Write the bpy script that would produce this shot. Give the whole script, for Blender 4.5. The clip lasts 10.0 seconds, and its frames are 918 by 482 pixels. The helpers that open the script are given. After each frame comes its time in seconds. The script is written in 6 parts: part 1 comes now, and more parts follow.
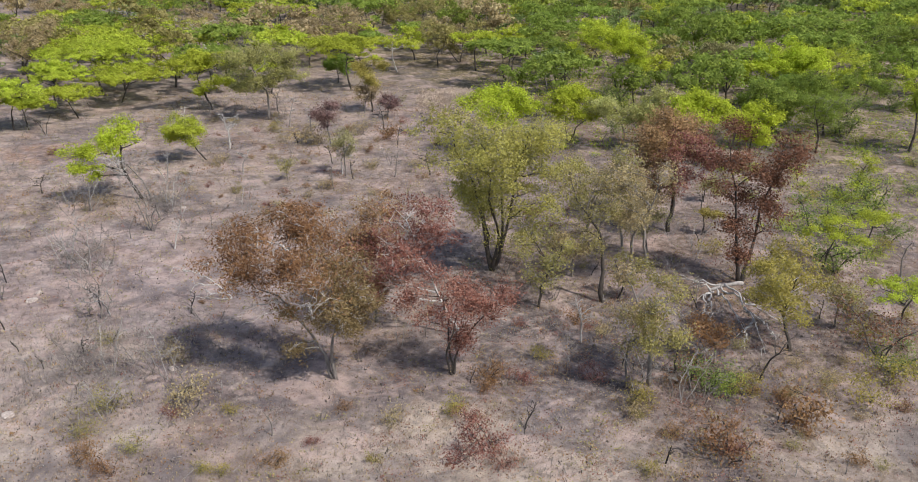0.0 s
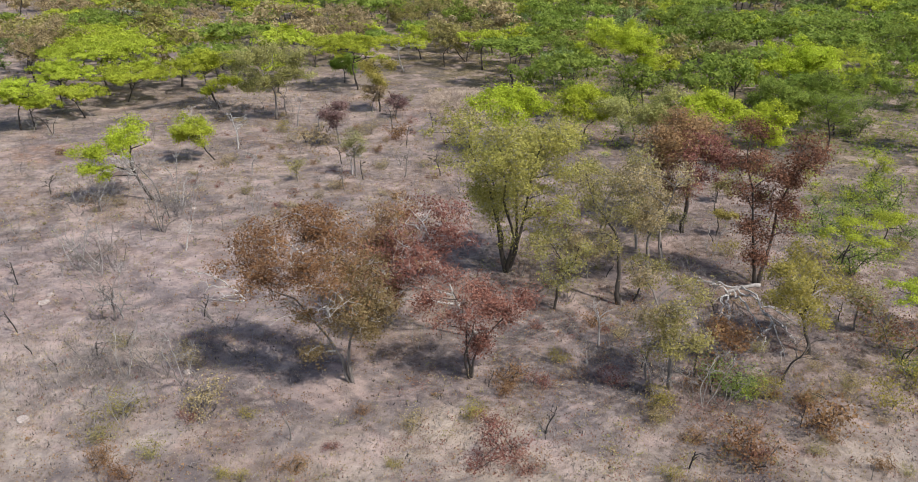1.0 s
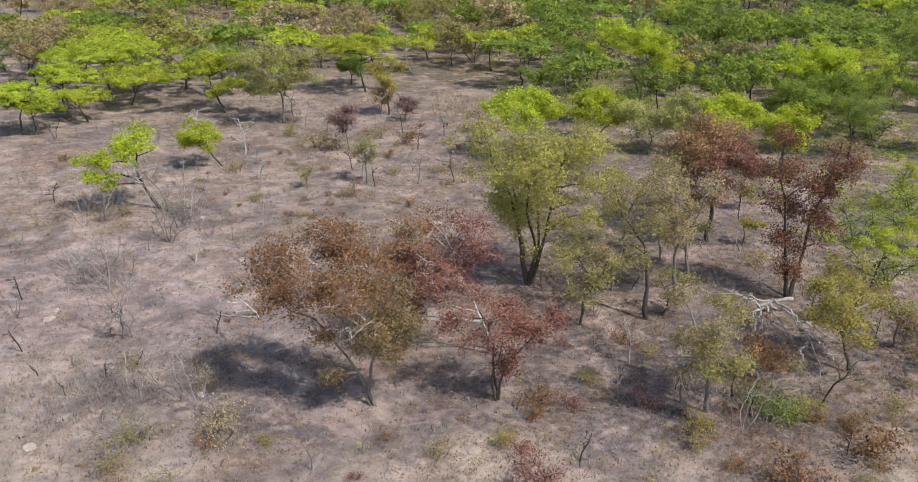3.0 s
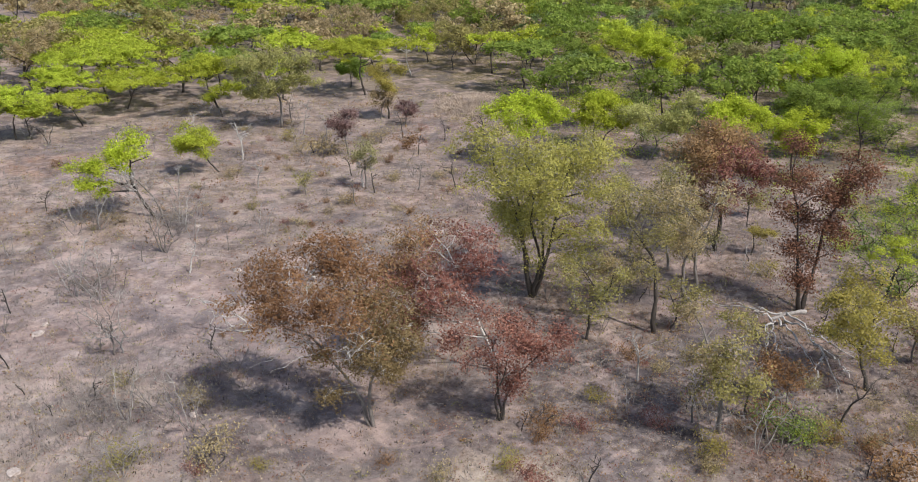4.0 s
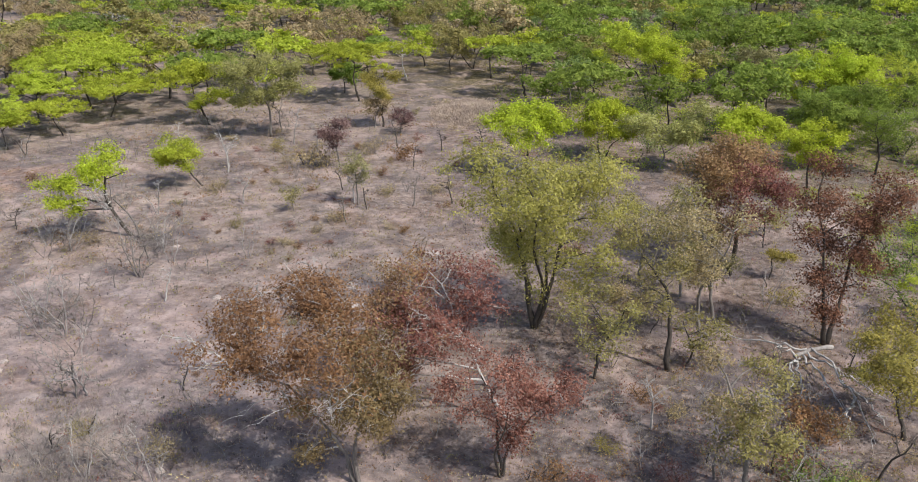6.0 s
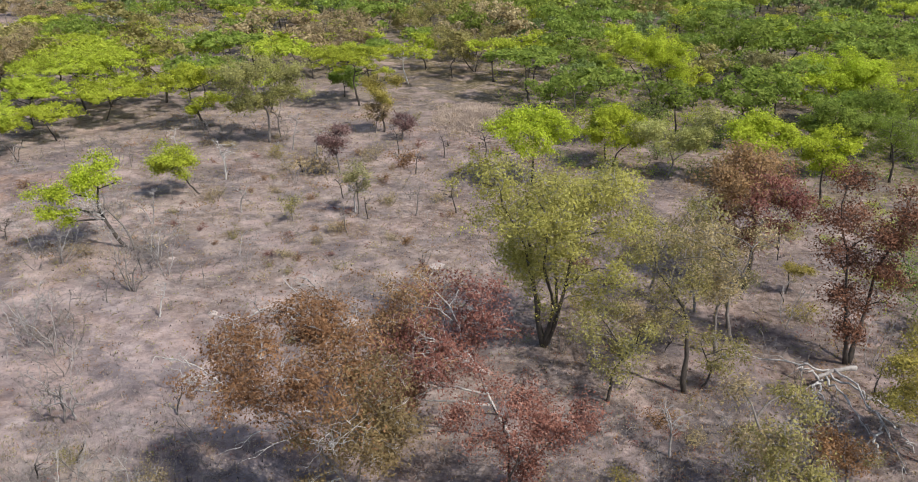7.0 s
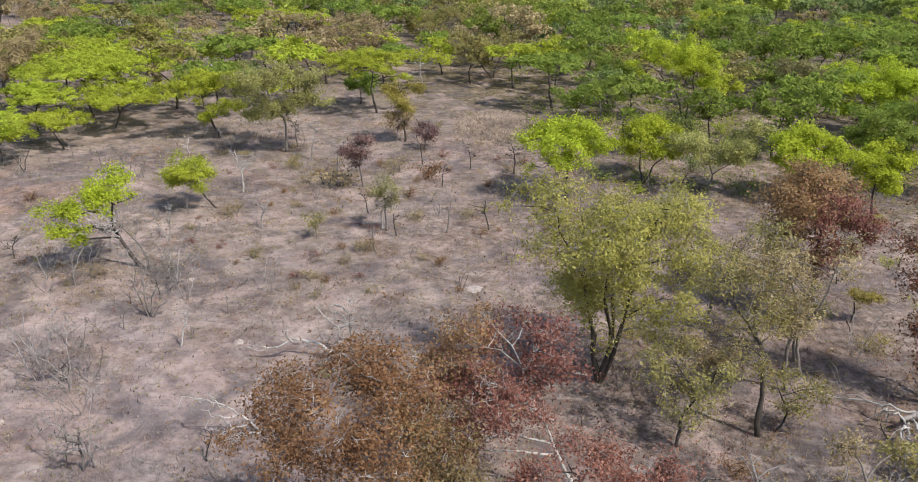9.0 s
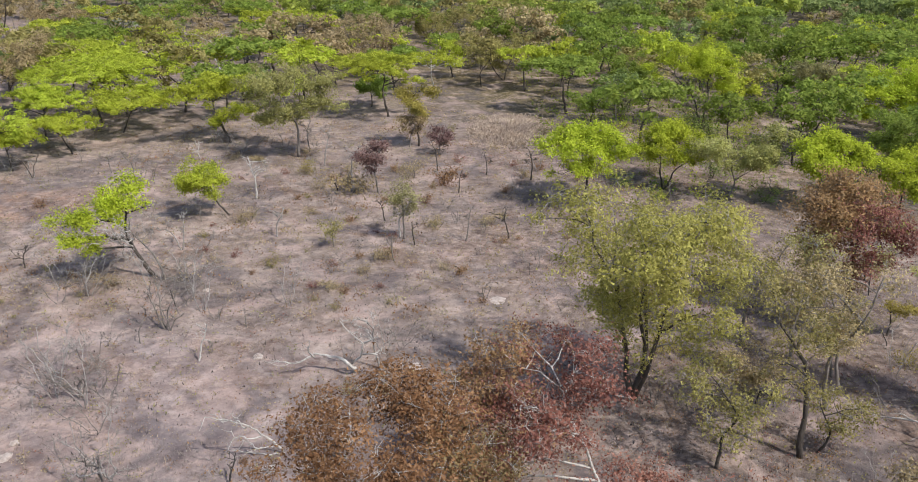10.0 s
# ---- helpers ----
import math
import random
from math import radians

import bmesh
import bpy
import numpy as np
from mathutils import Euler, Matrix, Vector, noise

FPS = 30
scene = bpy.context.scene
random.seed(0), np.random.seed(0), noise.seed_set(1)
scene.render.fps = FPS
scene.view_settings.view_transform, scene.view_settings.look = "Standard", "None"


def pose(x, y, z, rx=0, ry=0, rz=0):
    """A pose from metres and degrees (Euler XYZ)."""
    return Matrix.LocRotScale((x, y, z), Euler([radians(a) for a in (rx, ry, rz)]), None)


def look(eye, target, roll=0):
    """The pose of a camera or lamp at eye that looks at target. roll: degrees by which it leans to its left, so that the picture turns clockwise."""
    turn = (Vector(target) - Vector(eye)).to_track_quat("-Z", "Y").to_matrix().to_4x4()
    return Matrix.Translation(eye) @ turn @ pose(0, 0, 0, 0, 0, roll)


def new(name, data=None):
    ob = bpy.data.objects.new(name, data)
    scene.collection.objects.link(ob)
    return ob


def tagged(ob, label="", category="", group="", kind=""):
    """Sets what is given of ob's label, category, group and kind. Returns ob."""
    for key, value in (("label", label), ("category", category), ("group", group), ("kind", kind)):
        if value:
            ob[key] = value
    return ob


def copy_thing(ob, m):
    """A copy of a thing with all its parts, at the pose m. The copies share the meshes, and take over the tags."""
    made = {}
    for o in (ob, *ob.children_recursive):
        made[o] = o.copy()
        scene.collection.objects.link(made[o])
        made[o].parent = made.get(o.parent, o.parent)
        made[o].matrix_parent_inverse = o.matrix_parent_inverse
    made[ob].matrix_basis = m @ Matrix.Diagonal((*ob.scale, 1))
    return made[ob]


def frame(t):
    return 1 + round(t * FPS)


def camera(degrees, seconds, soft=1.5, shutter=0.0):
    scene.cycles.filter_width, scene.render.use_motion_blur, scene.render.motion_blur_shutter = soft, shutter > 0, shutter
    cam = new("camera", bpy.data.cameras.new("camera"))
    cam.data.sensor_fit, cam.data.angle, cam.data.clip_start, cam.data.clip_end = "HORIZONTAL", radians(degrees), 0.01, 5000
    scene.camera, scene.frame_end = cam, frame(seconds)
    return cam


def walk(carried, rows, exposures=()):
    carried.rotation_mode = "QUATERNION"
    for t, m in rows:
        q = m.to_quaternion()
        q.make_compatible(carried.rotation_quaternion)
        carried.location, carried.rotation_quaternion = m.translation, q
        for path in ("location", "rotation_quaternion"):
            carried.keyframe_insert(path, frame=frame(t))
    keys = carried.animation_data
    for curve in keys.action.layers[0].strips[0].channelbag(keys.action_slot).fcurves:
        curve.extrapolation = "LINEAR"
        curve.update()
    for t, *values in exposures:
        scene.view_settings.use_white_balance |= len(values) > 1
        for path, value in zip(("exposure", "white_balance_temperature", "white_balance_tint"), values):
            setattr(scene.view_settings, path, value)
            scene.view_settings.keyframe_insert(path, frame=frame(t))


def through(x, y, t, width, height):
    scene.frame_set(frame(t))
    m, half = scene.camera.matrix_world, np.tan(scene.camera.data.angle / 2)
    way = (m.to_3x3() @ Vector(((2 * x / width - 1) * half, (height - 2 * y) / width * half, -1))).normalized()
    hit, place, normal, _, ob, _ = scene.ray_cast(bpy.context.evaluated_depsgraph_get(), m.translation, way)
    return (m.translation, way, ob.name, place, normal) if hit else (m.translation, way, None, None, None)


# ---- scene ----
SOFT, SUN_STRENGTH, SKY_STRENGTH = 1.0, 4.2, 0.15
cam = camera(55.0, 10.0, soft=SOFT)
PATH = [
    (0, (-0.518, -0.405, 30.535), (-0.506, 1.466, 29.828), 0.5),
    (0.5, (-1.064, -0.162, 30.522), (-1.053, 1.708, 29.814), 0.5),
    (1, (-1.72, 0.227, 30.578), (-1.709, 2.096, 29.868), 0.5),
    (1.5, (-2.285, 0.733, 30.634), (-2.274, 2.602, 29.922), 0.6),
    (2, (-2.839, 1.407, 30.665), (-2.828, 3.276, 29.952), 0.6),
    (2.5, (-3.243, 2.239, 30.671), (-3.231, 4.107, 29.957), 0.5),
    (4, (-3.576, 5.64, 30.737), (-3.565, 7.508, 30.022), 0.3),
    (4.5, (-3.527, 7.051, 30.733), (-3.515, 8.918, 30.017), 0.3),
    (5, (-3.428, 8.62, 30.756), (-3.416, 10.488, 30.039), 0.2),
    (5.5, (-3.329, 10.136, 30.741), (-3.317, 12.003, 30.024), 0.3),
    (7, (-3.93, 14.609, 30.739), (-3.913, 16.477, 30.023), 0.4),
    (7.5, (-4.572, 15.88, 30.657), (-4.554, 17.748, 29.943), 0.5),
    (8, (-5.406, 17.199, 30.593), (-5.385, 19.068, 29.881), 0.6),
    (8.5, (-6.337, 18.515, 30.521), (-6.315, 20.384, 29.81), 0.7),
    (9, (-7.367, 19.893, 30.446), (-7.346, 21.762, 29.735), 0.7),
    (9.5, (-8.366, 21.062, 30.476), (-8.346, 22.931, 29.766), 0.7),
    (10, (-9.175, 22.002, 30.518), (-9.156, 23.871, 29.807), 0.7),
]
walk(cam, [(t, look(eye, target, roll)) for t, eye, target, roll in PATH])

# ---- daylight ----
world = bpy.data.worlds.new("daylight")
scene.world = world
world.use_nodes = True
wn = world.node_tree
wn.nodes.clear()
sky = wn.nodes.new("ShaderNodeTexSky")
sky.sky_type = "NISHITA"
sky.sun_disc = False
SUN = Vector((0.76, -0.65, 1.25)).normalized()
sky.sun_elevation = math.asin(SUN.z)
sky.sun_rotation = math.atan2(SUN.x, SUN.y)
sky.dust_density = 1.6
bg = wn.nodes.new("ShaderNodeBackground")
bg.inputs["Strength"].default_value = SKY_STRENGTH
wo = wn.nodes.new("ShaderNodeOutputWorld")
wn.links.new(sky.outputs[0], bg.inputs[0])
wn.links.new(bg.outputs[0], wo.inputs[0])
sun_data = bpy.data.lights.new("sun", "SUN")
sun_data.energy = SUN_STRENGTH
sun_data.angle = radians(0.6)
sun_data.color = (1.0, 0.95, 0.88)
sun = new("sun", sun_data)
sun.matrix_world = look(SUN * 300, (0, 0, 0))
scene.view_settings.exposure = 0.15


# ---- materials ----
def mat_start(name):
    m = bpy.data.materials.new(name)
    m.use_nodes = True
    nt = m.node_tree
    nt.nodes.clear()
    out = nt.nodes.new("ShaderNodeOutputMaterial")
    return m, nt, out


def node(nt, kind, **inputs):
    n = nt.nodes.new(kind)
    for k, v in inputs.items():
        n.inputs[k.replace("_", " ")].default_value = v
    return n


def noise_tex(nt, vec, scale, detail=4.0, rough=0.55, distort=0.0):
    n = node(nt, "ShaderNodeTexNoise", Scale=scale, Detail=detail, Roughness=rough, Distortion=distort)
    nt.links.new(vec, n.inputs["Vector"])
    return n.outputs["Fac"]


def ramp(nt, fac, stops):
    r = nt.nodes.new("ShaderNodeValToRGB")
    e = r.color_ramp.elements
    while len(e) < len(stops):
        e.new(0.5)
    for el, (p, c) in zip(e, stops):
        el.position = p
        el.color = (*c, 1) if len(c) == 3 else c
    nt.links.new(fac, r.inputs[0])
    return r.outputs[0]


def mix(nt, fac, a, b, blend="MIX"):
    m = nt.nodes.new("ShaderNodeMix")
    m.data_type = "RGBA"
    m.blend_type = blend
    for sock, v in ((m.inputs[0], fac), (m.inputs[6], a), (m.inputs[7], b)):
        if isinstance(v, (int, float)):
            sock.default_value = v
        elif isinstance(v, tuple):
            sock.default_value = (*v, 1)
        else:
            nt.links.new(v, sock)
    return m.outputs[2]


def math_node(nt, op, a, b):
    m = nt.nodes.new("ShaderNodeMath")
    m.operation = op
    for sock, v in zip(m.inputs, (a, b)):
        if isinstance(v, (int, float)):
            sock.default_value = v
        else:
            nt.links.new(v, sock)
    return m.outputs[0]


def leaf_material(name, dark, mid, light, through=0.3, vary=0.72):
    """Leaves that differ one by one, by branch and by tree."""
    m, nt, out = mat_start(name)
    dark, light = (tuple(b + (a - b) * vary for a, b in zip(c, mid)) for c in (dark, light))
    geo = nt.nodes.new("ShaderNodeNewGeometry")
    info = nt.nodes.new("ShaderNodeObjectInfo")
    tc = nt.nodes.new("ShaderNodeTexCoord")
    c = ramp(nt, geo.outputs["Random Per Island"], [(0.0, dark), (0.45, mid), (1.0, light)])
    patch = noise_tex(nt, tc.outputs["Object"], 0.5, 3.0)
    tone = ramp(nt, patch, [(0.3, (0.72, 0.70, 0.72)), (0.7, (1.2, 1.18, 1.1))])
    c = mix(nt, 1.0, c, tone, "MULTIPLY")
    hs = node(nt, "ShaderNodeHueSaturation", Saturation=1.0, Value=1.0)
    nt.links.new(math_node(nt, "MULTIPLY_ADD", info.outputs["Random"], 0.012), hs.inputs["Hue"])
    hue = hs.inputs["Hue"].links[0].from_node
    hue.inputs[2].default_value = 0.494
    val = math_node(nt, "MULTIPLY_ADD", info.outputs["Random"], 0.2)
    val.node.inputs[2].default_value = 0.91
    nt.links.new(val, hs.inputs["Value"])
    nt.links.new(c, hs.inputs["Color"])
    p = node(nt, "ShaderNodeBsdfPrincipled", Roughness=0.62)
    p.inputs["Specular IOR Level"].default_value = 0.12
    t = nt.nodes.new("ShaderNodeBsdfTranslucent")
    nt.links.new(hs.outputs[0], p.inputs["Base Color"])
    nt.links.new(hs.outputs[0], t.inputs["Color"])
    s = nt.nodes.new("ShaderNodeMixShader")
    s.inputs[0].default_value = through
    nt.links.new(p.outputs[0], s.inputs[1])
    nt.links.new(t.outputs[0], s.inputs[2])
    nt.links.new(s.outputs[0], out.inputs[0])
    return m


def bark_material(name, dark, light, scale=3.0, rough=0.9):
    m, nt, out = mat_start(name)
    tc = nt.nodes.new("ShaderNodeTexCoord")
    mp = nt.nodes.new("ShaderNodeMapping")
    mp.inputs["Scale"].default_value = (1, 1, 0.3)
    nt.links.new(tc.outputs["Object"], mp.inputs[0])
    f1 = noise_tex(nt, mp.outputs[0], scale, 5.0, 0.65)
    f2 = noise_tex(nt, mp.outputs[0], scale * 6, 3.0)
    c = ramp(nt, f1, [(0.3, dark), (0.68, light)])
    c = mix(nt, 1.0, c, ramp(nt, f2, [(0.3, (0.7, 0.7, 0.7)), (0.7, (1.15, 1.15, 1.15))]), "MULTIPLY")
    p = node(nt, "ShaderNodeBsdfPrincipled", Roughness=rough)
    nt.links.new(c, p.inputs["Base Color"])
    b = node(nt, "ShaderNodeBump", Strength=0.6, Distance=0.03)
    nt.links.new(f2, b.inputs["Height"])
    nt.links.new(b.outputs[0], p.inputs["Normal"])
    nt.links.new(p.outputs[0], out.inputs[0])
    return m


LEAF = {
    "green": leaf_material("fresh green leaves", (0.255, 0.312, 0.040), (0.452, 0.524, 0.062), (0.585, 0.655, 0.105), 0.47, 0.5),
    "deep": leaf_material("deep green leaves", (0.118, 0.174, 0.034), (0.238, 0.318, 0.060), (0.365, 0.455, 0.098), 0.47, 0.55),
    "olive": leaf_material("olive yellow leaves", (0.200, 0.180, 0.058), (0.325, 0.295, 0.105), (0.440, 0.400, 0.175), 0.38),
    "yellow": leaf_material("yellow green leaves", (0.215, 0.185, 0.045), (0.362, 0.312, 0.080), (0.465, 0.410, 0.130), 0.35),
    "grey": leaf_material("greyish olive leaves", (0.170, 0.165, 0.065), (0.290, 0.280, 0.120), (0.420, 0.400, 0.205), 0.3),
    "brown": leaf_material("scorched brown leaves", (0.140, 0.076, 0.037), (0.305, 0.172, 0.082), (0.455, 0.302, 0.170), 0.38),
    "tan": leaf_material("dry tan leaves", (0.220, 0.170, 0.085), (0.375, 0.300, 0.165), (0.505, 0.425, 0.255), 0.34),
    "red": leaf_material("scorched red leaves", (0.122, 0.046, 0.036), (0.262, 0.110, 0.088), (0.440, 0.258, 0.210), 0.32),
    "dusk": leaf_material("dark red-brown leaves", (0.092, 0.042, 0.028), (0.192, 0.090, 0.058), (0.320, 0.175, 0.115), 0.32),
    "straw": leaf_material("dry straw", (0.260, 0.195, 0.140), (0.390, 0.310, 0.230), (0.520, 0.430, 0.330), 0.2),
}
def extra_leaf(name, dark, mid, light):
    return leaf_material(name, dark, mid, light, 0.2)


LEAF["lime"] = leaf_material("bright olive-green leaves", (0.225, 0.212, 0.056), (0.382, 0.360, 0.098), (0.500, 0.475, 0.170), 0.42, 0.65)
LEAF["bright"] = leaf_material("bright lime-green leaves", (0.255, 0.325, 0.028), (0.455, 0.540, 0.050), (0.595, 0.675, 0.092), 0.46, 0.65)
LEAF["sage"] = leaf_material("pale sage-olive leaves", (0.215, 0.215, 0.070), (0.365, 0.368, 0.128), (0.485, 0.485, 0.215), 0.42)
LEAF["mauve"] = leaf_material("dusty mauve-red leaves", (0.120, 0.070, 0.066), (0.225, 0.140, 0.130), (0.350, 0.250, 0.230), 0.3)
LEAF["mustard"] = leaf_material("dull mustard leaves", (0.190, 0.165, 0.058), (0.310, 0.275, 0.098), (0.420, 0.380, 0.165), 0.35)
LEAF["khaki"] = leaf_material("dull olive-brown leaves", (0.118, 0.086, 0.040), (0.228, 0.168, 0.082), (0.350, 0.278, 0.150), 0.34)
LEAF["rust"] = leaf_material("dry rusty leaves", (0.215, 0.132, 0.058), (0.360, 0.235, 0.115), (0.470, 0.330, 0.180), 0.32)
# greens for distant trees, with air haze mixed into the leaf colour
LEAF["hazy_green"] = leaf_material("distant green leaves greyed for haze", (0.250, 0.310, 0.060), (0.385, 0.455, 0.095), (0.490, 0.560, 0.150), 0.45, 0.6)
LEAF["hazy_deep"] = leaf_material("distant dull green leaves greyed for haze", (0.130, 0.182, 0.062), (0.225, 0.295, 0.102), (0.330, 0.400, 0.165), 0.45, 0.6)
LEAF["dull"] = extra_leaf("dull green leaves", (0.085, 0.130, 0.030), (0.170, 0.235, 0.055), (0.270, 0.335, 0.105))
LEAF["pampas"] = leaf_material("mauve-tan dry grass", (0.320, 0.250, 0.210), (0.430, 0.350, 0.298), (0.540, 0.455, 0.395), 0.3)
LEAF["ashen"] = extra_leaf("ash-dusted dry stems", (0.170, 0.150, 0.140), (0.290, 0.258, 0.240), (0.420, 0.380, 0.350))
BARK = {
    "dark": bark_material("dark bark", (0.030, 0.024, 0.020), (0.100, 0.082, 0.068)),
    "grey": bark_material("grey bark", (0.110, 0.095, 0.085), (0.270, 0.240, 0.215)),
    "pale": bark_material("bleached dead wood", (0.300, 0.280, 0.262), (0.620, 0.590, 0.555)),
    "weathered": bark_material("weathered dead wood", (0.175, 0.157, 0.147), (0.420, 0.390, 0.365)),
    "burnt": bark_material("charred wood", (0.010, 0.009, 0.009), (0.050, 0.042, 0.038)),
}


def ground_material():
    """Sandy pinkish soil with ash, leaf litter and paler bare spots."""
    m, nt, out = mat_start("burnt sandy soil")
    tc = nt.nodes.new("ShaderNodeTexCoord")
    v = tc.outputs["Object"]
    big = noise_tex(nt, v, 0.035, 4.0, 0.55)
    mid = noise_tex(nt, v, 0.28, 7.0, 0.66, 0.4)
    small = noise_tex(nt, v, 1.6, 7.0, 0.72)
    fine = noise_tex(nt, v, 6.0, 6.0, 0.75)
    soil = ramp(nt, mid, [(0.34, (0.225, 0.175, 0.150)), (0.46, (0.335, 0.272, 0.235)), (0.56, (0.430, 0.358, 0.312)), (0.68, (0.545, 0.465, 0.410))])
    ash = ramp(nt, small, [(0.36, (0.136, 0.121, 0.125)), (0.60, (0.292, 0.262, 0.264))])
    litter_c = ramp(nt, small, [(0.38, (0.120, 0.070, 0.045)), (0.62, (0.310, 0.210, 0.150))])
    a = noise_tex(nt, v, 0.12, 7.0, 0.72, 0.8)
    # a tract of paler, ash-dusted sand in the near west
    sep = nt.nodes.new("ShaderNodeSeparateXYZ")
    nt.links.new(v, sep.inputs[0])
    px_ = math_node(nt, "MULTIPLY", math_node(nt, "ADD", sep.outputs[0], 32.0), 0.036)
    py_ = math_node(nt, "MULTIPLY", math_node(nt, "ADD", sep.outputs[1], -56.0), 0.032)
    far_ = math_node(nt, "ADD", math_node(nt, "MULTIPLY", px_, px_), math_node(nt, "MULTIPLY", py_, py_))
    far_ = math_node(nt, "ADD", far_, math_node(nt, "MULTIPLY", math_node(nt, "SUBTRACT", a, 0.5), 2.2))
    sand = ramp(nt, mid, [(0.34, (0.265, 0.210, 0.206)), (0.50, (0.365, 0.306, 0.304)), (0.66, (0.475, 0.413, 0.408))])
    soil = mix(nt, ramp(nt, far_, [(0.35, (0.8, 0.8, 0.8)), (1.25, (0, 0, 0))]), soil, sand)
    c = mix(nt, ramp(nt, a, [(0.45, (0, 0, 0)), (0.62, (0.62, 0.62, 0.62))]), soil, ash)
    mp = nt.nodes.new("ShaderNodeMapping")
    mp.inputs["Location"].default_value = (37, 11, 5)
    nt.links.new(v, mp.inputs[0])
    l = noise_tex(nt, mp.outputs[0], 0.19, 7.0, 0.74, 0.6)
    c = mix(nt, ramp(nt, l, [(0.53, (0, 0, 0)), (0.68, (0.70, 0.70, 0.70))]), c, litter_c)
    # to the east and in the woodland the soil is browner, with more litter and low herbs
    east = math_node(nt, "ADD", math_node(nt, "MULTIPLY", math_node(nt, "ADD", sep.outputs[0], 5.0), 0.022), math_node(nt, "MULTIPLY", math_node(nt, "SUBTRACT", big, 0.42), 1.6))
    wood_ = math_node(nt, "ADD", math_node(nt, "MULTIPLY", math_node(nt, "ADD", sep.outputs[1], -125.0), 0.02), math_node(nt, "MULTIPLY", sep.outputs[0], 0.02))
    wood_ = math_node(nt, "ADD", wood_, math_node(nt, "MULTIPLY", math_node(nt, "SUBTRACT", mid, 0.5), 1.5))
    brown = ramp(nt, small, [(0.34, (0.108, 0.080, 0.067)), (0.5, (0.240, 0.190, 0.165)), (0.66, (0.390, 0.330, 0.300))])
    c = mix(nt, ramp(nt, east, [(-0.0, (0, 0, 0)), (0.30, (0.80, 0.80, 0.80))]), c, brown)
    herb = ramp(nt, small, [(0.36, (0.075, 0.065, 0.030)), (0.5, (0.170, 0.145, 0.070)), (0.64, (0.290, 0.240, 0.150))])
    c = mix(nt, ramp(nt, wood_, [(0.20, (0, 0, 0)), (0.85, (0.85, 0.85, 0.85))]), c, herb)
    # warm bare sand: one broad spot in the west and drifts elsewhere
    wx = math_node(nt, "MULTIPLY", math_node(nt, "ADD", sep.outputs[0], 51.8), 0.10)
    wy = math_node(nt, "MULTIPLY", math_node(nt, "ADD", sep.outputs[1], -112.1), 0.125)
    wd = math_node(nt, "ADD", math_node(nt, "MULTIPLY", wx, wx), math_node(nt, "MULTIPLY", wy, wy))
    wd = math_node(nt, "ADD", wd, math_node(nt, "MULTIPLY", math_node(nt, "SUBTRACT", a, 0.5), 3.0))
    warm = ramp(nt, small, [(0.36, (0.290, 0.190, 0.140)), (0.62, (0.450, 0.320, 0.250))])
    c = mix(nt, ramp(nt, wd, [(0.1, (0.92, 0.92, 0.92)), (1.2, (0, 0, 0))]), c, warm)
    # a burnt, ash-dark tract in the south-east, darkened also for the trees' shade
    bx = math_node(nt, "MULTIPLY", math_node(nt, "ADD", sep.outputs[0], -10.0), 0.075)
    by = math_node(nt, "MULTIPLY", math_node(nt, "ADD", sep.outputs[1], -55.0), 0.085)
    bd = math_node(nt, "ADD", math_node(nt, "MULTIPLY", bx, bx), math_node(nt, "MULTIPLY", by, by))
    bd = math_node(nt, "ADD", bd, math_node(nt, "MULTIPLY", math_node(nt, "SUBTRACT", mid, 0.5), 4.0))
    c = mix(nt, ramp(nt, bd, [(0.2, (0.75, 0.75, 0.75)), (1.3, (0, 0, 0))]), c, ash)
    mp2 = nt.nodes.new("ShaderNodeMapping")
    mp2.inputs["Location"].default_value = (-23, 61, 9)
    nt.links.new(v, mp2.inputs[0])
    # char plus painted tree shade, beside the brown tree and among the south-east trees
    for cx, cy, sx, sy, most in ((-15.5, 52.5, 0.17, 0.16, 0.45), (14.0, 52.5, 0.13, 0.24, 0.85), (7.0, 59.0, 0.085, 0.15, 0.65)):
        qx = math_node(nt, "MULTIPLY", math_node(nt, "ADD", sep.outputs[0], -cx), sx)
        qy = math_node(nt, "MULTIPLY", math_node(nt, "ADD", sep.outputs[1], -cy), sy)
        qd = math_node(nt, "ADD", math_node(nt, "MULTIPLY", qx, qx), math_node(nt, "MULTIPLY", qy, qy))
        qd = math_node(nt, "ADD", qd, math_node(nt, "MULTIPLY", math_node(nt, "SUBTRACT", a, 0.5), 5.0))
        char_shade = ramp(nt, small, [(0.36, (0.050, 0.046, 0.050)), (0.62, (0.170, 0.155, 0.158))])
        c = mix(nt, ramp(nt, qd, [(0.2, (most, most, most)), (1.4, (0, 0, 0))]), c, char_shade)
    # bare beige sand in the near middle and along the near edge
    for cx, cy, sx, sy in ((-2.0, 42.0, 0.055, 0.10), (28.0, 44.0, 0.08, 0.12), (-33.0, 47.0, 0.06, 0.07)):
        qx = math_node(nt, "MULTIPLY", math_node(nt, "ADD", sep.outputs[0], -cx), sx)
        qy = math_node(nt, "MULTIPLY", math_node(nt, "ADD", sep.outputs[1], -cy), sy)
        qd = math_node(nt, "ADD", math_node(nt, "MULTIPLY", qx, qx), math_node(nt, "MULTIPLY", qy, qy))
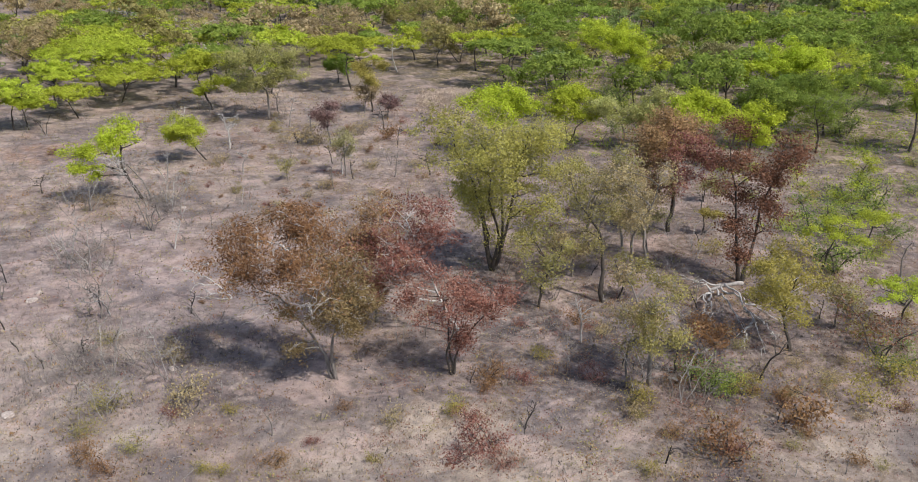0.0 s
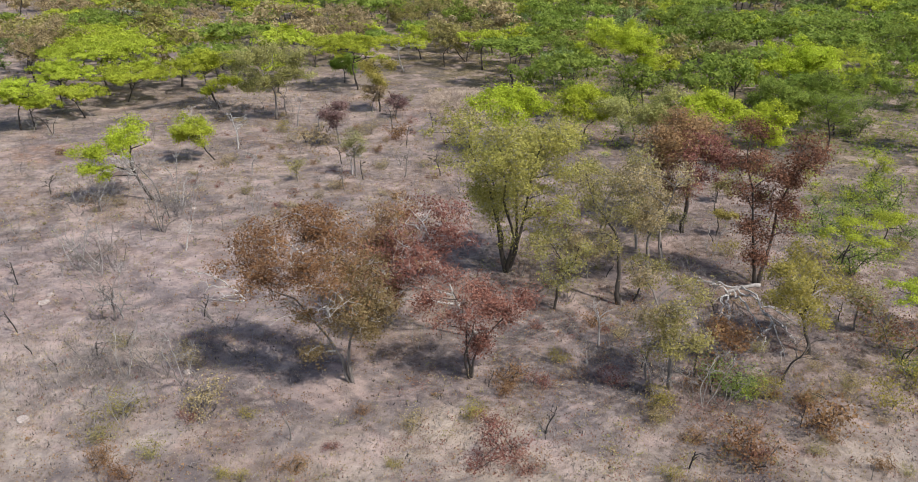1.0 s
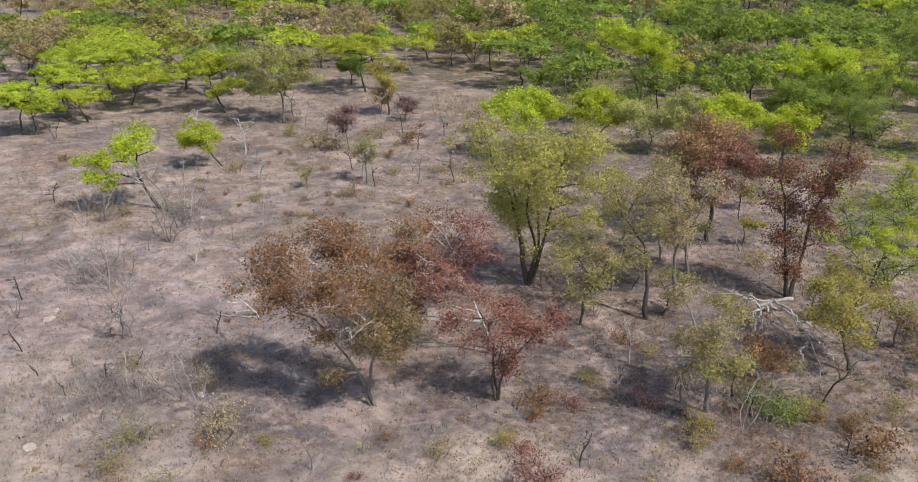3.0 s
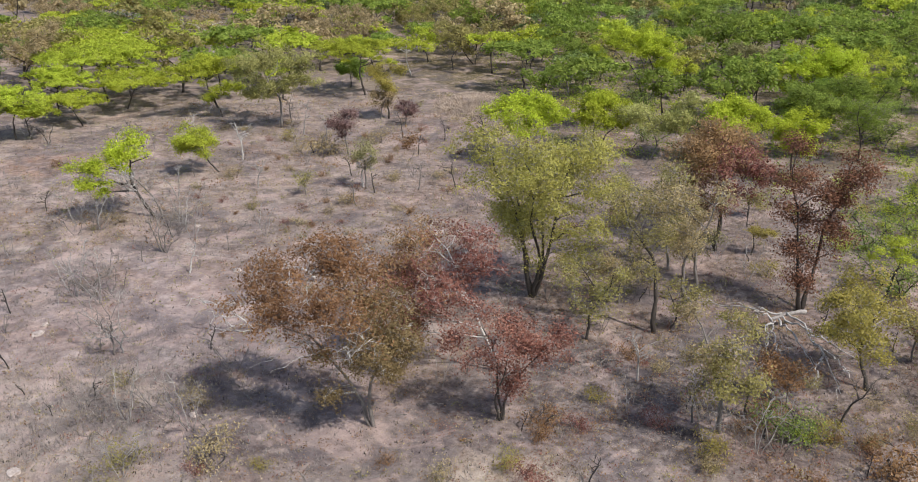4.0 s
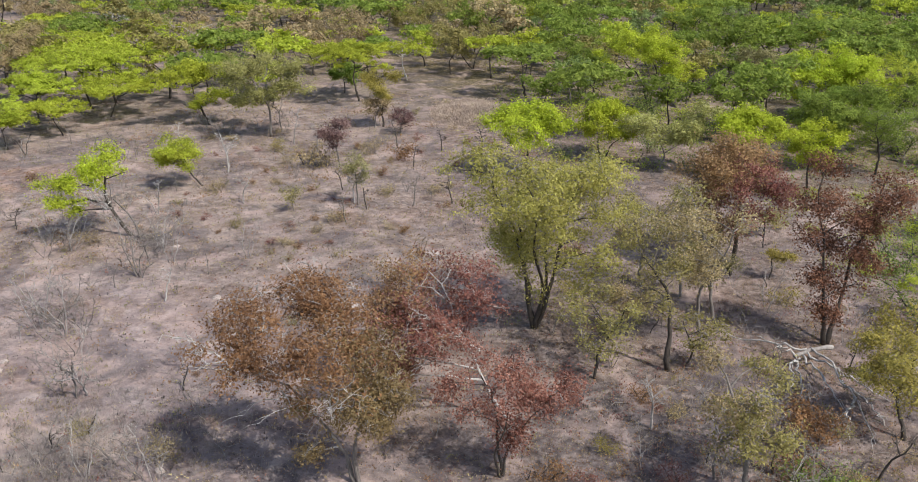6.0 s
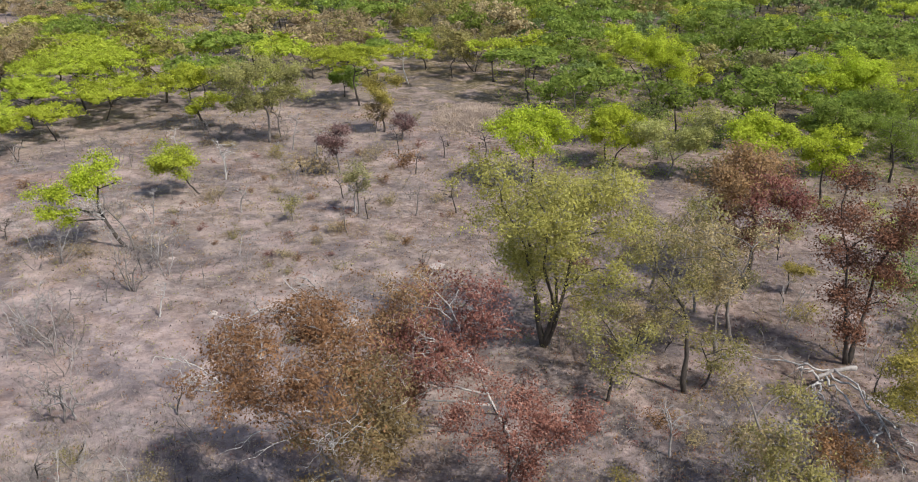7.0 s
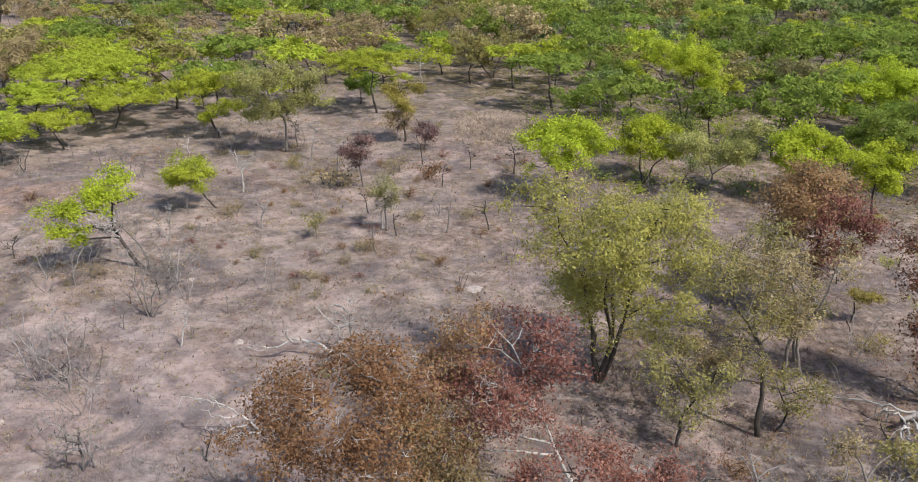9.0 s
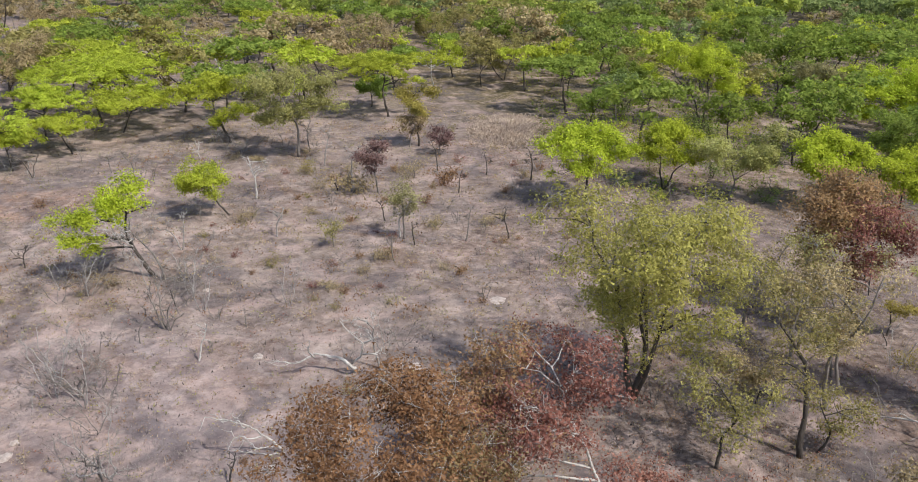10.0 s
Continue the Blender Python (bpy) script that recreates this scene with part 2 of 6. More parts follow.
        qd = math_node(nt, "ADD", qd, math_node(nt, "MULTIPLY", math_node(nt, "SUBTRACT", a, 0.5), 3.0))
        c = mix(nt, ramp(nt, qd, [(0.1, (0.75, 0.75, 0.75)), (1.5, (0, 0, 0))]), c, ramp(nt, mid, [(0.36, (0.430, 0.368, 0.302)), (0.62, (0.600, 0.527, 0.445))]))
    # crumbs of litter and of pale sand, and drifts of blue-grey ash
    crumb = noise_tex(nt, mp2.outputs[0], 1.0, 8.0, 0.74, 0.3)
    c = mix(nt, ramp(nt, crumb, [(0.545, (0, 0, 0)), (0.62, (0.45, 0.45, 0.45))]), c, ramp(nt, l, [(0.42, (0.115, 0.098, 0.094)), (0.56, (0.165, 0.112, 0.080))]))
    pale = noise_tex(nt, mp.outputs[0], 0.8, 8.0, 0.70, 0.4)
    c = mix(nt, ramp(nt, pale, [(0.53, (0, 0, 0)), (0.64, (0.60, 0.60, 0.60))]), c, (0.560, 0.480, 0.430))
    cloud = noise_tex(nt, mp2.outputs[0], 0.16, 5.0, 0.6, 0.9)
    c = mix(nt, ramp(nt, cloud, [(0.50, (0, 0, 0)), (0.62, (0.62, 0.62, 0.62))]), c, (0.168, 0.150, 0.162))
    rosy = noise_tex(nt, mp.outputs[0], 0.21, 6.0, 0.62, 0.8)
    c = mix(nt, ramp(nt, rosy, [(0.52, (0, 0, 0)), (0.63, (0.65, 0.65, 0.65))]), c, (0.560, 0.448, 0.408))
    drift = noise_tex(nt, mp2.outputs[0], 0.09, 6.0, 0.62, 0.7)
    c = mix(nt, ramp(nt, drift, [(0.54, (0, 0, 0)), (0.70, (0.35, 0.35, 0.35))]), c, warm)
    c = mix(nt, 1.0, c, ramp(nt, fine, [(0.36, (0.90, 0.89, 0.89)), (0.47, (0.99, 0.99, 0.99)), (0.62, (1.06, 1.06, 1.05))]), "MULTIPLY")
    c = mix(nt, 1.0, c, ramp(nt, small, [(0.36, (0.86, 0.85, 0.85)), (0.50, (1.0, 1.0, 1.0)), (0.64, (1.08, 1.08, 1.07))]), "MULTIPLY")
    soft_ = noise_tex(nt, mp.outputs[0], 0.5, 3.0, 0.5, 0.6)
    c = mix(nt, 1.0, c, ramp(nt, soft_, [(0.36, (0.80, 0.79, 0.80)), (0.52, (1.0, 0.99, 0.99)), (0.66, (1.10, 1.08, 1.07))]), "MULTIPLY")
    c = mix(nt, 1.0, c, ramp(nt, big, [(0.3, (0.605, 0.586, 0.582)), (0.7, (0.835, 0.809, 0.794))]), "MULTIPLY")
    p = node(nt, "ShaderNodeBsdfPrincipled", Roughness=0.95)
    p.inputs["Specular IOR Level"].default_value = 0.15
    nt.links.new(c, p.inputs["Base Color"])
    h = math_node(nt, "ADD", small, math_node(nt, "MULTIPLY", fine, 0.4))
    b = node(nt, "ShaderNodeBump", Strength=0.9, Distance=0.13)
    nt.links.new(h, b.inputs["Height"])
    nt.links.new(b.outputs[0], p.inputs["Normal"])
    nt.links.new(p.outputs[0], out.inputs[0])
    return m


def stone_material():
    m, nt, out = mat_start("pale stone")
    tc = nt.nodes.new("ShaderNodeTexCoord")
    f = noise_tex(nt, tc.outputs["Object"], 4.0, 6.0, 0.65)
    c = ramp(nt, f, [(0.3, (0.260, 0.215, 0.190)), (0.7, (0.500, 0.430, 0.385))])
    p = node(nt, "ShaderNodeBsdfPrincipled", Roughness=0.9)
    nt.links.new(c, p.inputs["Base Color"])
    b = node(nt, "ShaderNodeBump", Strength=0.6, Distance=0.05)
    nt.links.new(f, b.inputs["Height"])
    nt.links.new(b.outputs[0], p.inputs["Normal"])
    nt.links.new(p.outputs[0], out.inputs[0])
    return m


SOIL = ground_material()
STONE = stone_material()


# ---- meshes ----
def gz(x, y):
    """Height of the ground: a very gently rolling plain."""
    return (0.16 * math.sin(0.061 * x + 1.3) * math.cos(0.047 * y - 0.4) + 0.07 * math.sin(0.19 * x + 0.11 * y)
            + 0.05 * math.cos(0.23 * y - 0.13 * x + 2.0))


def mesh_of(name, verts, faces, smooth=False):
    """A mesh of triangles or of quads, from arrays."""
    verts, faces = np.asarray(verts, np.float32), np.asarray(faces, np.int32)
    me = bpy.data.meshes.new(name)
    me.vertices.add(len(verts))
    me.vertices.foreach_set("co", verts.ravel())
    me.loops.add(faces.size)
    me.loops.foreach_set("vertex_index", faces.ravel())
    me.polygons.add(len(faces))
    me.polygons.foreach_set("loop_start", np.arange(len(faces), dtype=np.int32) * faces.shape[1])
    me.update(calc_edges=True)
    if smooth:
        me.shade_smooth()
    return me


def part(name, me, material, parent=None, label=""):
    me.materials.clear()
    me.materials.append(material)
    ob = new(name, me)
    ob.parent = parent
    return tagged(ob, label)


def tubes(paths):
    """Tapered, slightly uneven limbs: each path is (points, first radius, last radius, sides)."""
    vs, fs, n0 = [], [], 0
    for pts, r0, r1, k in paths:
        pts = np.asarray(pts, float)
        if k >= 6:
            pts = np.concatenate([pts[:1] - (pts[1:2] - pts[:1]) * 0.02, pts])
        n = len(pts)
        tan = np.gradient(pts, axis=0)
        tan /= np.linalg.norm(tan, axis=1)[:, None] + 1e-9
        ref = np.array([0.0, 0.0, 1.0]) if abs(tan[0, 2]) < 0.8 else np.array([1.0, 0.0, 0.0])
        u = np.cross(tan, ref)
        u /= np.linalg.norm(u, axis=1)[:, None] + 1e-9
        w = np.cross(tan, u)
        a = np.arange(k) * 2 * math.pi / k
        rad = np.linspace(r0, r1, n) * (1 + 0.12 * np.sin(np.arange(n) * 2.3 + r0 * 90))
        if k >= 6:
            rad[0] = 0.004
        ring = pts[:, None] + rad[:, None, None] * (np.cos(a)[None, :, None] * u[:, None] + np.sin(a)[None, :, None] * w[:, None])
        vs.append(ring.reshape(-1, 3))
        i = np.arange(n - 1)[:, None] * k + np.arange(k)[None]
        j = np.arange(n - 1)[:, None] * k + (np.arange(k)[None] + 1) % k
        fs.append(np.stack([i, j, j + k, i + k], -1).reshape(-1, 4) + n0)
        n0 += n * k
    return np.concatenate(vs), np.concatenate(fs)


def leaves(rng, centres, count, spread, flat, size, up, face=None):
    """Leaf sprays: small pointed blades round the centres, looser outwards."""
    c = np.repeat(centres, count, axis=0)
    n = len(c)
    loose = (0.6 + 0.45 * rng.exponential(0.7, (n, 1)))
    c = c + rng.normal(0, 1, (n, 3)) * loose * np.array([spread, spread, spread * flat])
    nor = rng.normal(0, 1, (n, 3))
    if face is None:
        nor[:, 2] += up
    else:
        nor = nor * 0.52 + np.repeat(face, count, axis=0)
    nor /= np.linalg.norm(nor, axis=1)[:, None]
    u = np.cross(nor, rng.normal(0, 1, (n, 3)))
    u /= np.linalg.norm(u, axis=1)[:, None] + 1e-9
    w = np.cross(nor, u)
    s = size * rng.uniform(0.55, 1.45, (n, 1))
    q = np.stack([c + u * s, c - u * s * 0.6 + w * s * 0.48, c - u * s * 0.6 - w * s * 0.48], 1)
    return q.reshape(-1, 3), np.arange(3 * n).reshape(-1, 3)


def bent(rng, a, b, rise, n, wobble, bow=0.10):
    """A limb's line from a to b, that first rises and then reaches out."""
    a, b = np.asarray(a, float), np.asarray(b, float)
    length = np.linalg.norm(b - a)
    mid = (a + b) / 2 + np.array([0, 0, rise * length]) + rng.normal(0, bow, 3) * length
    t = np.linspace(0, 1, n)[:, None]
    pts = (1 - t) ** 2 * a + 2 * t * (1 - t) * mid + t ** 2 * b
    pts[1:-1] += rng.normal(0, wobble * length / n, (n - 2, 3)) if n > 2 else 0
    return pts


STYLE = {
    # fork: where the trunk parts; low: foot of the crown; lobes, blobs, clumps, count: how full; spread: size of a clump
    "umbrella": dict(shell=0.85, fork=0.42, low=0.66, lobes=15, blobs=42, clumps=7, count=28, spread=0.27, flat=0.5, size=0.14, up=1.3, stems=1, rise=0.16, trunk=0.018, twigs=0.5),
    "dome": dict(shell=0.7, fork=0.30, low=0.36, lobes=13, blobs=70, clumps=8, count=20, spread=0.30, flat=0.75, size=0.10, up=0.6, stems=1, rise=0.12, trunk=0.017, twigs=0.6),
    "sparse": dict(shell=0.35, fork=0.42, low=0.38, lobes=12, blobs=50, clumps=7, count=14, spread=0.37, flat=0.75, size=0.10, up=0.5, stems=1, rise=0.10, trunk=0.014, twigs=0.8),
    "bare": dict(fork=0.40, low=0.40, lobes=6, blobs=14, clumps=6, count=0, spread=0.3, flat=0.8, size=0.1, up=0.4, stems=1, rise=0.10, trunk=0.015, twigs=1.0),
    "bush": dict(fork=0.15, low=0.05, lobes=6, blobs=12, clumps=6, count=13, spread=0.30, flat=0.6, size=0.052, up=0.6, stems=2, rise=0.10, trunk=0.016, twigs=0.2),
}


def skeleton(rng, h, r, st, dx, dy):
    """Trunks, limbs and twigs of a tree that stands at the origin, and the places of its leaf clumps."""
    masses = np.array(st["masses"]) if "masses" in st else None
    n, nl = st["blobs"], len(masses) if "masses" in st else st["lobes"]
    th = rng.uniform(0, 2 * math.pi) + np.arange(nl) * 2.4 + rng.normal(0, 0.3, nl)
    pick = rng.integers(0, nl, n)
    e = rng.normal(0, 1, (n, 3))
    e /= np.linalg.norm(e, axis=1)[:, None]
    shell = rng.uniform(0, 1, n) < st.get("shell", 0.0)
    e[:, 2] = np.where(shell & (rng.uniform(0, 1, n) < 0.85), np.abs(e[:, 2]), e[:, 2])
    e *= np.where(shell, rng.uniform(0.82, 1.0, n), rng.uniform(0.05, 1, n) ** 0.45)[:, None]
    if masses is not None:
        # masses of foliage (place and radius) at the ends of the limbs
        weight = masses[:, 3] ** 2
        pick = rng.choice(nl, n, p=weight / weight.sum())
        lobe, lr = masses[:, :3] + rng.normal(0, 0.15, (nl, 3)), masses[:, 3]
        blob = lobe[pick] + e * np.stack([lr[pick] * 1.15, lr[pick] * 1.15, lr[pick] * 0.85], 1) * rng.uniform(0.8, 1.25, (n, 1))
        br, bz = np.maximum(lr[pick] * rng.uniform(0.28, 0.52, n), 0.22), 0.7
        out = e * np.array([1, 1, 1.5])
    elif st["low"] >= 0.6:
        # a shallow cap of overlapping cushions, the outer ones lower, a few a storey below
        rho = r * 0.74 * np.sqrt((np.arange(nl) + 0.3) / nl)
        z = h * (0.90 - 0.04 * rng.uniform(0, 1, nl)) - 0.17 * h * (rho / r) ** 2
        z = np.where(rng.uniform(0, 1, nl) < 0.14, z - h * rng.uniform(0.10, 0.26, nl), z)
        lobe = np.stack([dx + rho * np.cos(th), dy + rho * np.sin(th), z], 1)
        lr = r * rng.uniform(0.28, 0.44, nl)
        blob = lobe[pick] + e * np.stack([lr[pick], lr[pick], np.minimum(lr[pick] * 0.6, h * 0.19)], 1)
        br, bz = r * rng.uniform(0.10, 0.19, n), 0.34
        out = e * np.array([1, 1, 2.4])
    else:
        # rounded masses at the ends of the limbs, with gaps between them
        hh = h * (1 - st["low"])
        lev = (np.arange(nl) + 0.5) / nl
        lev = lev[rng.permutation(nl)]
        rho = r * (0.34 + 0.46 * np.minimum(lev / 0.75, 1)) * rng.uniform(0.5, 1.1, nl)
        lobe = np.stack([dx + rho * np.cos(th), dy + rho * np.sin(th), h * st["low"] + hh * (0.12 + 0.78 * lev ** st.get("lift", 0.85))], 1)
        lr = r * rng.uniform(0.22, 0.46, nl)
        blob = lobe[pick] + e * np.stack([lr[pick], lr[pick], np.minimum(lr[pick] * 0.62, hh * 0.28)], 1)
        br, bz = r * rng.uniform(0.11, 0.21, n), 0.7
        out = e * np.array([1, 1, 1.5])
    radius = st["trunk"] * h + 0.03
    nodes, rads, trunks, limbs, twigs = [], [], [], [], []
    k = st["stems"]
    for s in range(k):
        a = 2 * math.pi * s / k + rng.uniform(-0.4, 0.4)
        off = 0.0 if k == 1 else 1.0
        foot = np.array([math.cos(a), math.sin(a), 0]) * radius * 0.5 * off + np.array([0, 0, -0.15])
        fork = h * st["fork"] * rng.uniform(0.85, 1.15)
        tip = np.array([dx * 0.5, dy * 0.5, fork]) + np.array([math.cos(a), math.sin(a), 0]) * st.get("open", 0.20) * r * off + rng.normal(0, 0.03 * h, 3) * np.array([1, 1, 0])
        ahead = lobe - tip
        way = np.array([math.cos(a) * off, math.sin(a) * off, 1.0])
        goal = lobe[int(np.argmax(ahead @ way / (np.linalg.norm(ahead, axis=1) ** 0.5 + 0.1)))]
        low = bent(rng, foot, tip, 0.03, 7, 0.10, 0.05)
        high = bent(rng, tip, goal, 0.10, 7, 0.14)
        pts = np.concatenate([low, high[1:]])
        pts[5:8] = (pts[4:7] + pts[5:8] * 2 + pts[6:9]) / 4
        r0 = radius * (1.0 if k == 1 else 0.80)
        trunks.append((pts, r0 * 1.12, 0.03, 8))
        at = 5 if st["fork"] > 0.5 else 3
        for p, q in zip(pts[at:-1], np.linspace(r0 * (0.9 - 0.08 * (at - 3)), 0.06, len(pts) - 1 - at)):
            nodes.append(p), rads.append(q)
    order = np.argsort(-np.linalg.norm(lobe - np.array([dx * 0.5, dy * 0.5, h * st["fork"]]), axis=1))
    clump, reach, face = [], [], []
    out = out / (np.linalg.norm(out, axis=1)[:, None] + 1e-9) + np.array([0, 0, 0.35])
    for i in [-1 - int(o) for o in order] + list(range(n)):
        b = lobe[-1 - i] if i < 0 else blob[i]
        nn = np.array(nodes)
        cost = np.linalg.norm(nn - b, axis=1) + np.where(nn[:, 2] > b[2] - 0.1, 2.0 + h * 0.3, 0.0)
        j = int(np.argmin(cost))
        length = np.linalg.norm(b - nn[j])
        m = int(np.clip(3 + length / 1.1, 3, 8))
        pts = bent(rng, nn[j], b, st["rise"], m, 0.16)
        r0 = min(rads[j] * 0.85, 0.024 * length + 0.016)
        if i < 0 or not st.get("plain"):
            limbs.append((pts, r0, 0.014, 5 if r0 > 0.06 else 3))
            reach.append(length)
        for p, q in zip(pts[1:], np.linspace(r0, 0.02, m)[1:]):
            nodes.append(p), rads.append(q)
        if i < 0:
            continue
        e = rng.normal(0, 1, (st["clumps"], 3))
        e /= np.linalg.norm(e, axis=1)[:, None] + 1e-9
        e *= rng.uniform(0.1, 1, (st["clumps"], 1)) ** 0.5
        cl = b + e * np.array([br[i], br[i], br[i] * bz])
        clump.append(cl)
        face.append(out[i] + 0.55 * e)
        for q in cl:
            if rng.uniform() < st["twigs"]:
                start = pts[rng.integers(max(1, m // 2), m)]
                twigs.append((bent(rng, start, q + (q - start) * rng.uniform(0.0, 0.4), 0.08, 3, 0.25), 0.019, 0.008, 3))
    face = np.concatenate(face)
    return trunks, limbs, reach, twigs, np.concatenate(clump), face / (np.linalg.norm(face, axis=1)[:, None] + 1e-9)


def plant(kind, label, category, h, r, style, leaf, bark, seed, dx=0.0, dy=0.0, twig="", split=5, dead=0, group="", thick=1.0, leaf2="", side=(0, 0, -1), **over):
    """A tree or bush at the origin: trunk, its longest limbs, the finer branches and the crown."""
    rng = np.random.default_rng(seed)
    st = dict(STYLE[style], **over)
    trunks, limbs, reach, twigs, clump, face = skeleton(rng, h, r, st, dx, dy)
    trunks, limbs, twigs = ([(p, r0 * thick, r1 * thick, k if thick == 1 else min(k, 4)) for p, r0, r1, k in some] for some in (trunks, limbs, twigs))
    root = tagged(new(kind), label, category, group)
    stem = BARK[bark]
    fine = BARK[twig or bark]
    for t in trunks:
        part("trunk", mesh_of("trunk", *tubes([t]), True), stem, root)
    long = list(np.argsort(-np.array(reach))[:split])
    for i in long:
        part("limb", mesh_of("limb", *tubes([limbs[i]]), True), stem, root)
    rest = [l for i, l in enumerate(limbs) if i not in long] + twigs
    if rest:
        tagged(part("branchwork", mesh_of("branchwork", *tubes(rest), True), fine, root), kind="stuff")
    for _ in range(dead):
        # a bare, bleached limb with a few forked twigs, on the sunny side
        a = rng.uniform(-2.9, -1.5)
        p0 = np.array([dx * 0.45, dy * 0.45, h * rng.uniform(0.38, 0.5)])
        p1 = p0 + np.array([math.cos(a) * r * 0.85, math.sin(a) * r * 0.75, h * rng.uniform(0.15, 0.32)])
        main = bent(rng, p0, p1, 0.08, 10, 0.45, 0.05)
        set_ = [(main, 0.055, 0.018, 5)]
        for q in main[2:-1]:
            e = q + (p1 - p0) * rng.uniform(0.12, 0.4) + rng.normal(0, 0.14 * r, 3)
            fork = bent(rng, q, e, 0.1, 5, 0.3)
            set_.append((fork, 0.030, 0.012, 4))
            for w in fork[2:]:
                set_.append((bent(rng, w, w + (e - q) * 0.3 + rng.normal(0, 0.07 * r, 3), 0.1, 3, 0.3), 0.016, 0.008, 3))
        part("dead_limb", mesh_of("dead_limb", *tubes(set_), True), BARK["pale"], root, "bleached bare dead limb")
    if st["count"]:
        kinds = [(leaf, np.ones(len(clump), bool))]
        if leaf2:
            # one side of the crown bears leaves of another colour
            d = (clump - clump.mean(axis=0)) / np.array([r, r, h * 0.3]) @ np.array(side, float) + rng.normal(0, 0.22, len(clump))
            kinds = [(leaf, d <= st.get("part2", 0.3)), (leaf2, d > st.get("part2", 0.3))]
        for colour, mine in kinds:
            v, f = leaves(rng, clump[mine], st["count"], st["spread"], st["flat"], st["size"], st["up"], face[mine] if st.get("shell") else None)
            part("crown", mesh_of("crown", v, f), LEAF[colour], root, "" if colour == leaf else LEAF[colour].name)
    return root


def stand(ob, x, y, turn=0.0, size=1.0):
    """Sets a thing on the ground."""
    ob.matrix_basis = pose(x, y, gz(x, y), 0, 0, turn) @ Matrix.Scale(size, 4)
    return ob


def again(ob, x, y, turn=0.0, size=1.0, lift=1.0):
    return copy_thing(ob, pose(x, y, gz(x, y), 0, 0, turn) @ Matrix.Diagonal((size, size, size * lift, 1)))


# ---- ground ----
def axis(lo, hi, step, far):
    a = list(np.arange(lo, hi + step / 2, step))
    g, left, right = step, lo, hi
    while right < far:
        g *= 1.5
        left, right = left - g, right + g
        a = [left] + a + [right]
    return np.array(a)


def build_ground():
    xs, ys = axis(-180, 190, 4.0, 2600), axis(0, 360, 4.0, 2600)
    gx, gy = np.meshgrid(xs, ys)
    z = (0.16 * np.sin(0.061 * gx + 1.3) * np.cos(0.047 * gy - 0.4) + 0.07 * np.sin(0.19 * gx + 0.11 * gy)
         + 0.05 * np.cos(0.23 * gy - 0.13 * gx + 2.0))
    v = np.stack([gx, gy, z], -1).reshape(-1, 3)
    w = len(xs)
    i = (np.arange(len(ys) - 1)[:, None] * w + np.arange(w - 1)[None]).ravel()
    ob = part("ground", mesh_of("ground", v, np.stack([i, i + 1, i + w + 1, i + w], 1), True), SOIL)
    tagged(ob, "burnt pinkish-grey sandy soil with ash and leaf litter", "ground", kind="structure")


build_ground()

# ---- trees, one by one ----
stand(plant("tree", "large many-stemmed tree with an olive-yellow crown, roots in bare soil", "tree", 14.9, 7.2, "dome", "lime", "dark", 100, stems=5, open=0.15, fork=0.27, low=0.19, twig="weathered", lobes=40, blobs=215, clumps=7, count=25, split=10, trunk=0.015, size=0.115, spread=0.36, shell=0.45, dx=0.7), 3.0, 73.2)
stand(plant("tree", "broad tree with scorched brown leaves and bleached dead limbs", "tree", 10.6, 5.2, "dome", "brown", "grey", 101, fork=0.30, stems=2, open=0.14, blobs=190, clumps=8, count=25, dead=2, split=8, twig="pale", twigs=0.7, size=0.092, spread=0.42, shell=0.5, leaf2="khaki", part2=0.30, side=(0.8, 0.2, -0.5), trunk=0.014, dx=-1.6,
            masses=((-6.4, -0.7, 8.5, 1.5), (-5.5, 0.4, 9.7, 1.6), (-3.3, 1.2, 10.5, 1.6), (-1.2, 1.9, 9.7, 1.7), (-3.6, -1.4, 8.9, 1.6), (-5.5, -2.1, 7.9, 1.1), (-1.6, -1.2, 8.6, 1.5), (0.5, 1.1, 7.8, 1.6), (1.9, 0.2, 6.4, 1.4), (0.1, -1, 5.7, 1.6), (1.7, 0.2, 4.5, 1.2), (-2.7, 2.2, 10.9, 1.3), (-3.2, -0.3, 4.9, 1), (-2.6, -1.3, 2.9, 0.7))), -8.7, 53.6)
stand(plant("tree", "tree with scorched orange-brown leaves beside the broad one", "tree", 7.6, 3.8, "dome", "brown", "grey", 102, dead=1, blobs=47, count=24, twig="grey", low=0.23, size=0.098, dx=-0.4), -6.6, 62.6)
stand(plant("tree", "leaning pale-barked tree with dry pinkish-red leaves", "tree", 10.7, 4.7, "dome", "red", "pale", 103, dead=2, blobs=120, clumps=8, count=24, twig="pale", twigs=0.75, split=8, fork=0.36, trunk=0.009, leaf2="rust", side=(-0.6, 0, 0.4), size=0.092, spread=0.42, shell=0.5, dx=-4.2,
            masses=((-8.2, 0.5, 7, 1.4), (-7, 1.4, 8.5, 1.9), (-4.9, 1.3, 9.6, 1.6), (-2.8, 1.2, 8.8, 1.5), (-6.5, -0.6, 6.6, 1.7), (-4.1, -0.3, 6, 1.5), (-7.4, -0.5, 4.9, 1.3), (-1.2, 0.1, 7.9, 1.1), (-4.9, 0.3, 7.6, 1.6))), 0.2, 60.2)
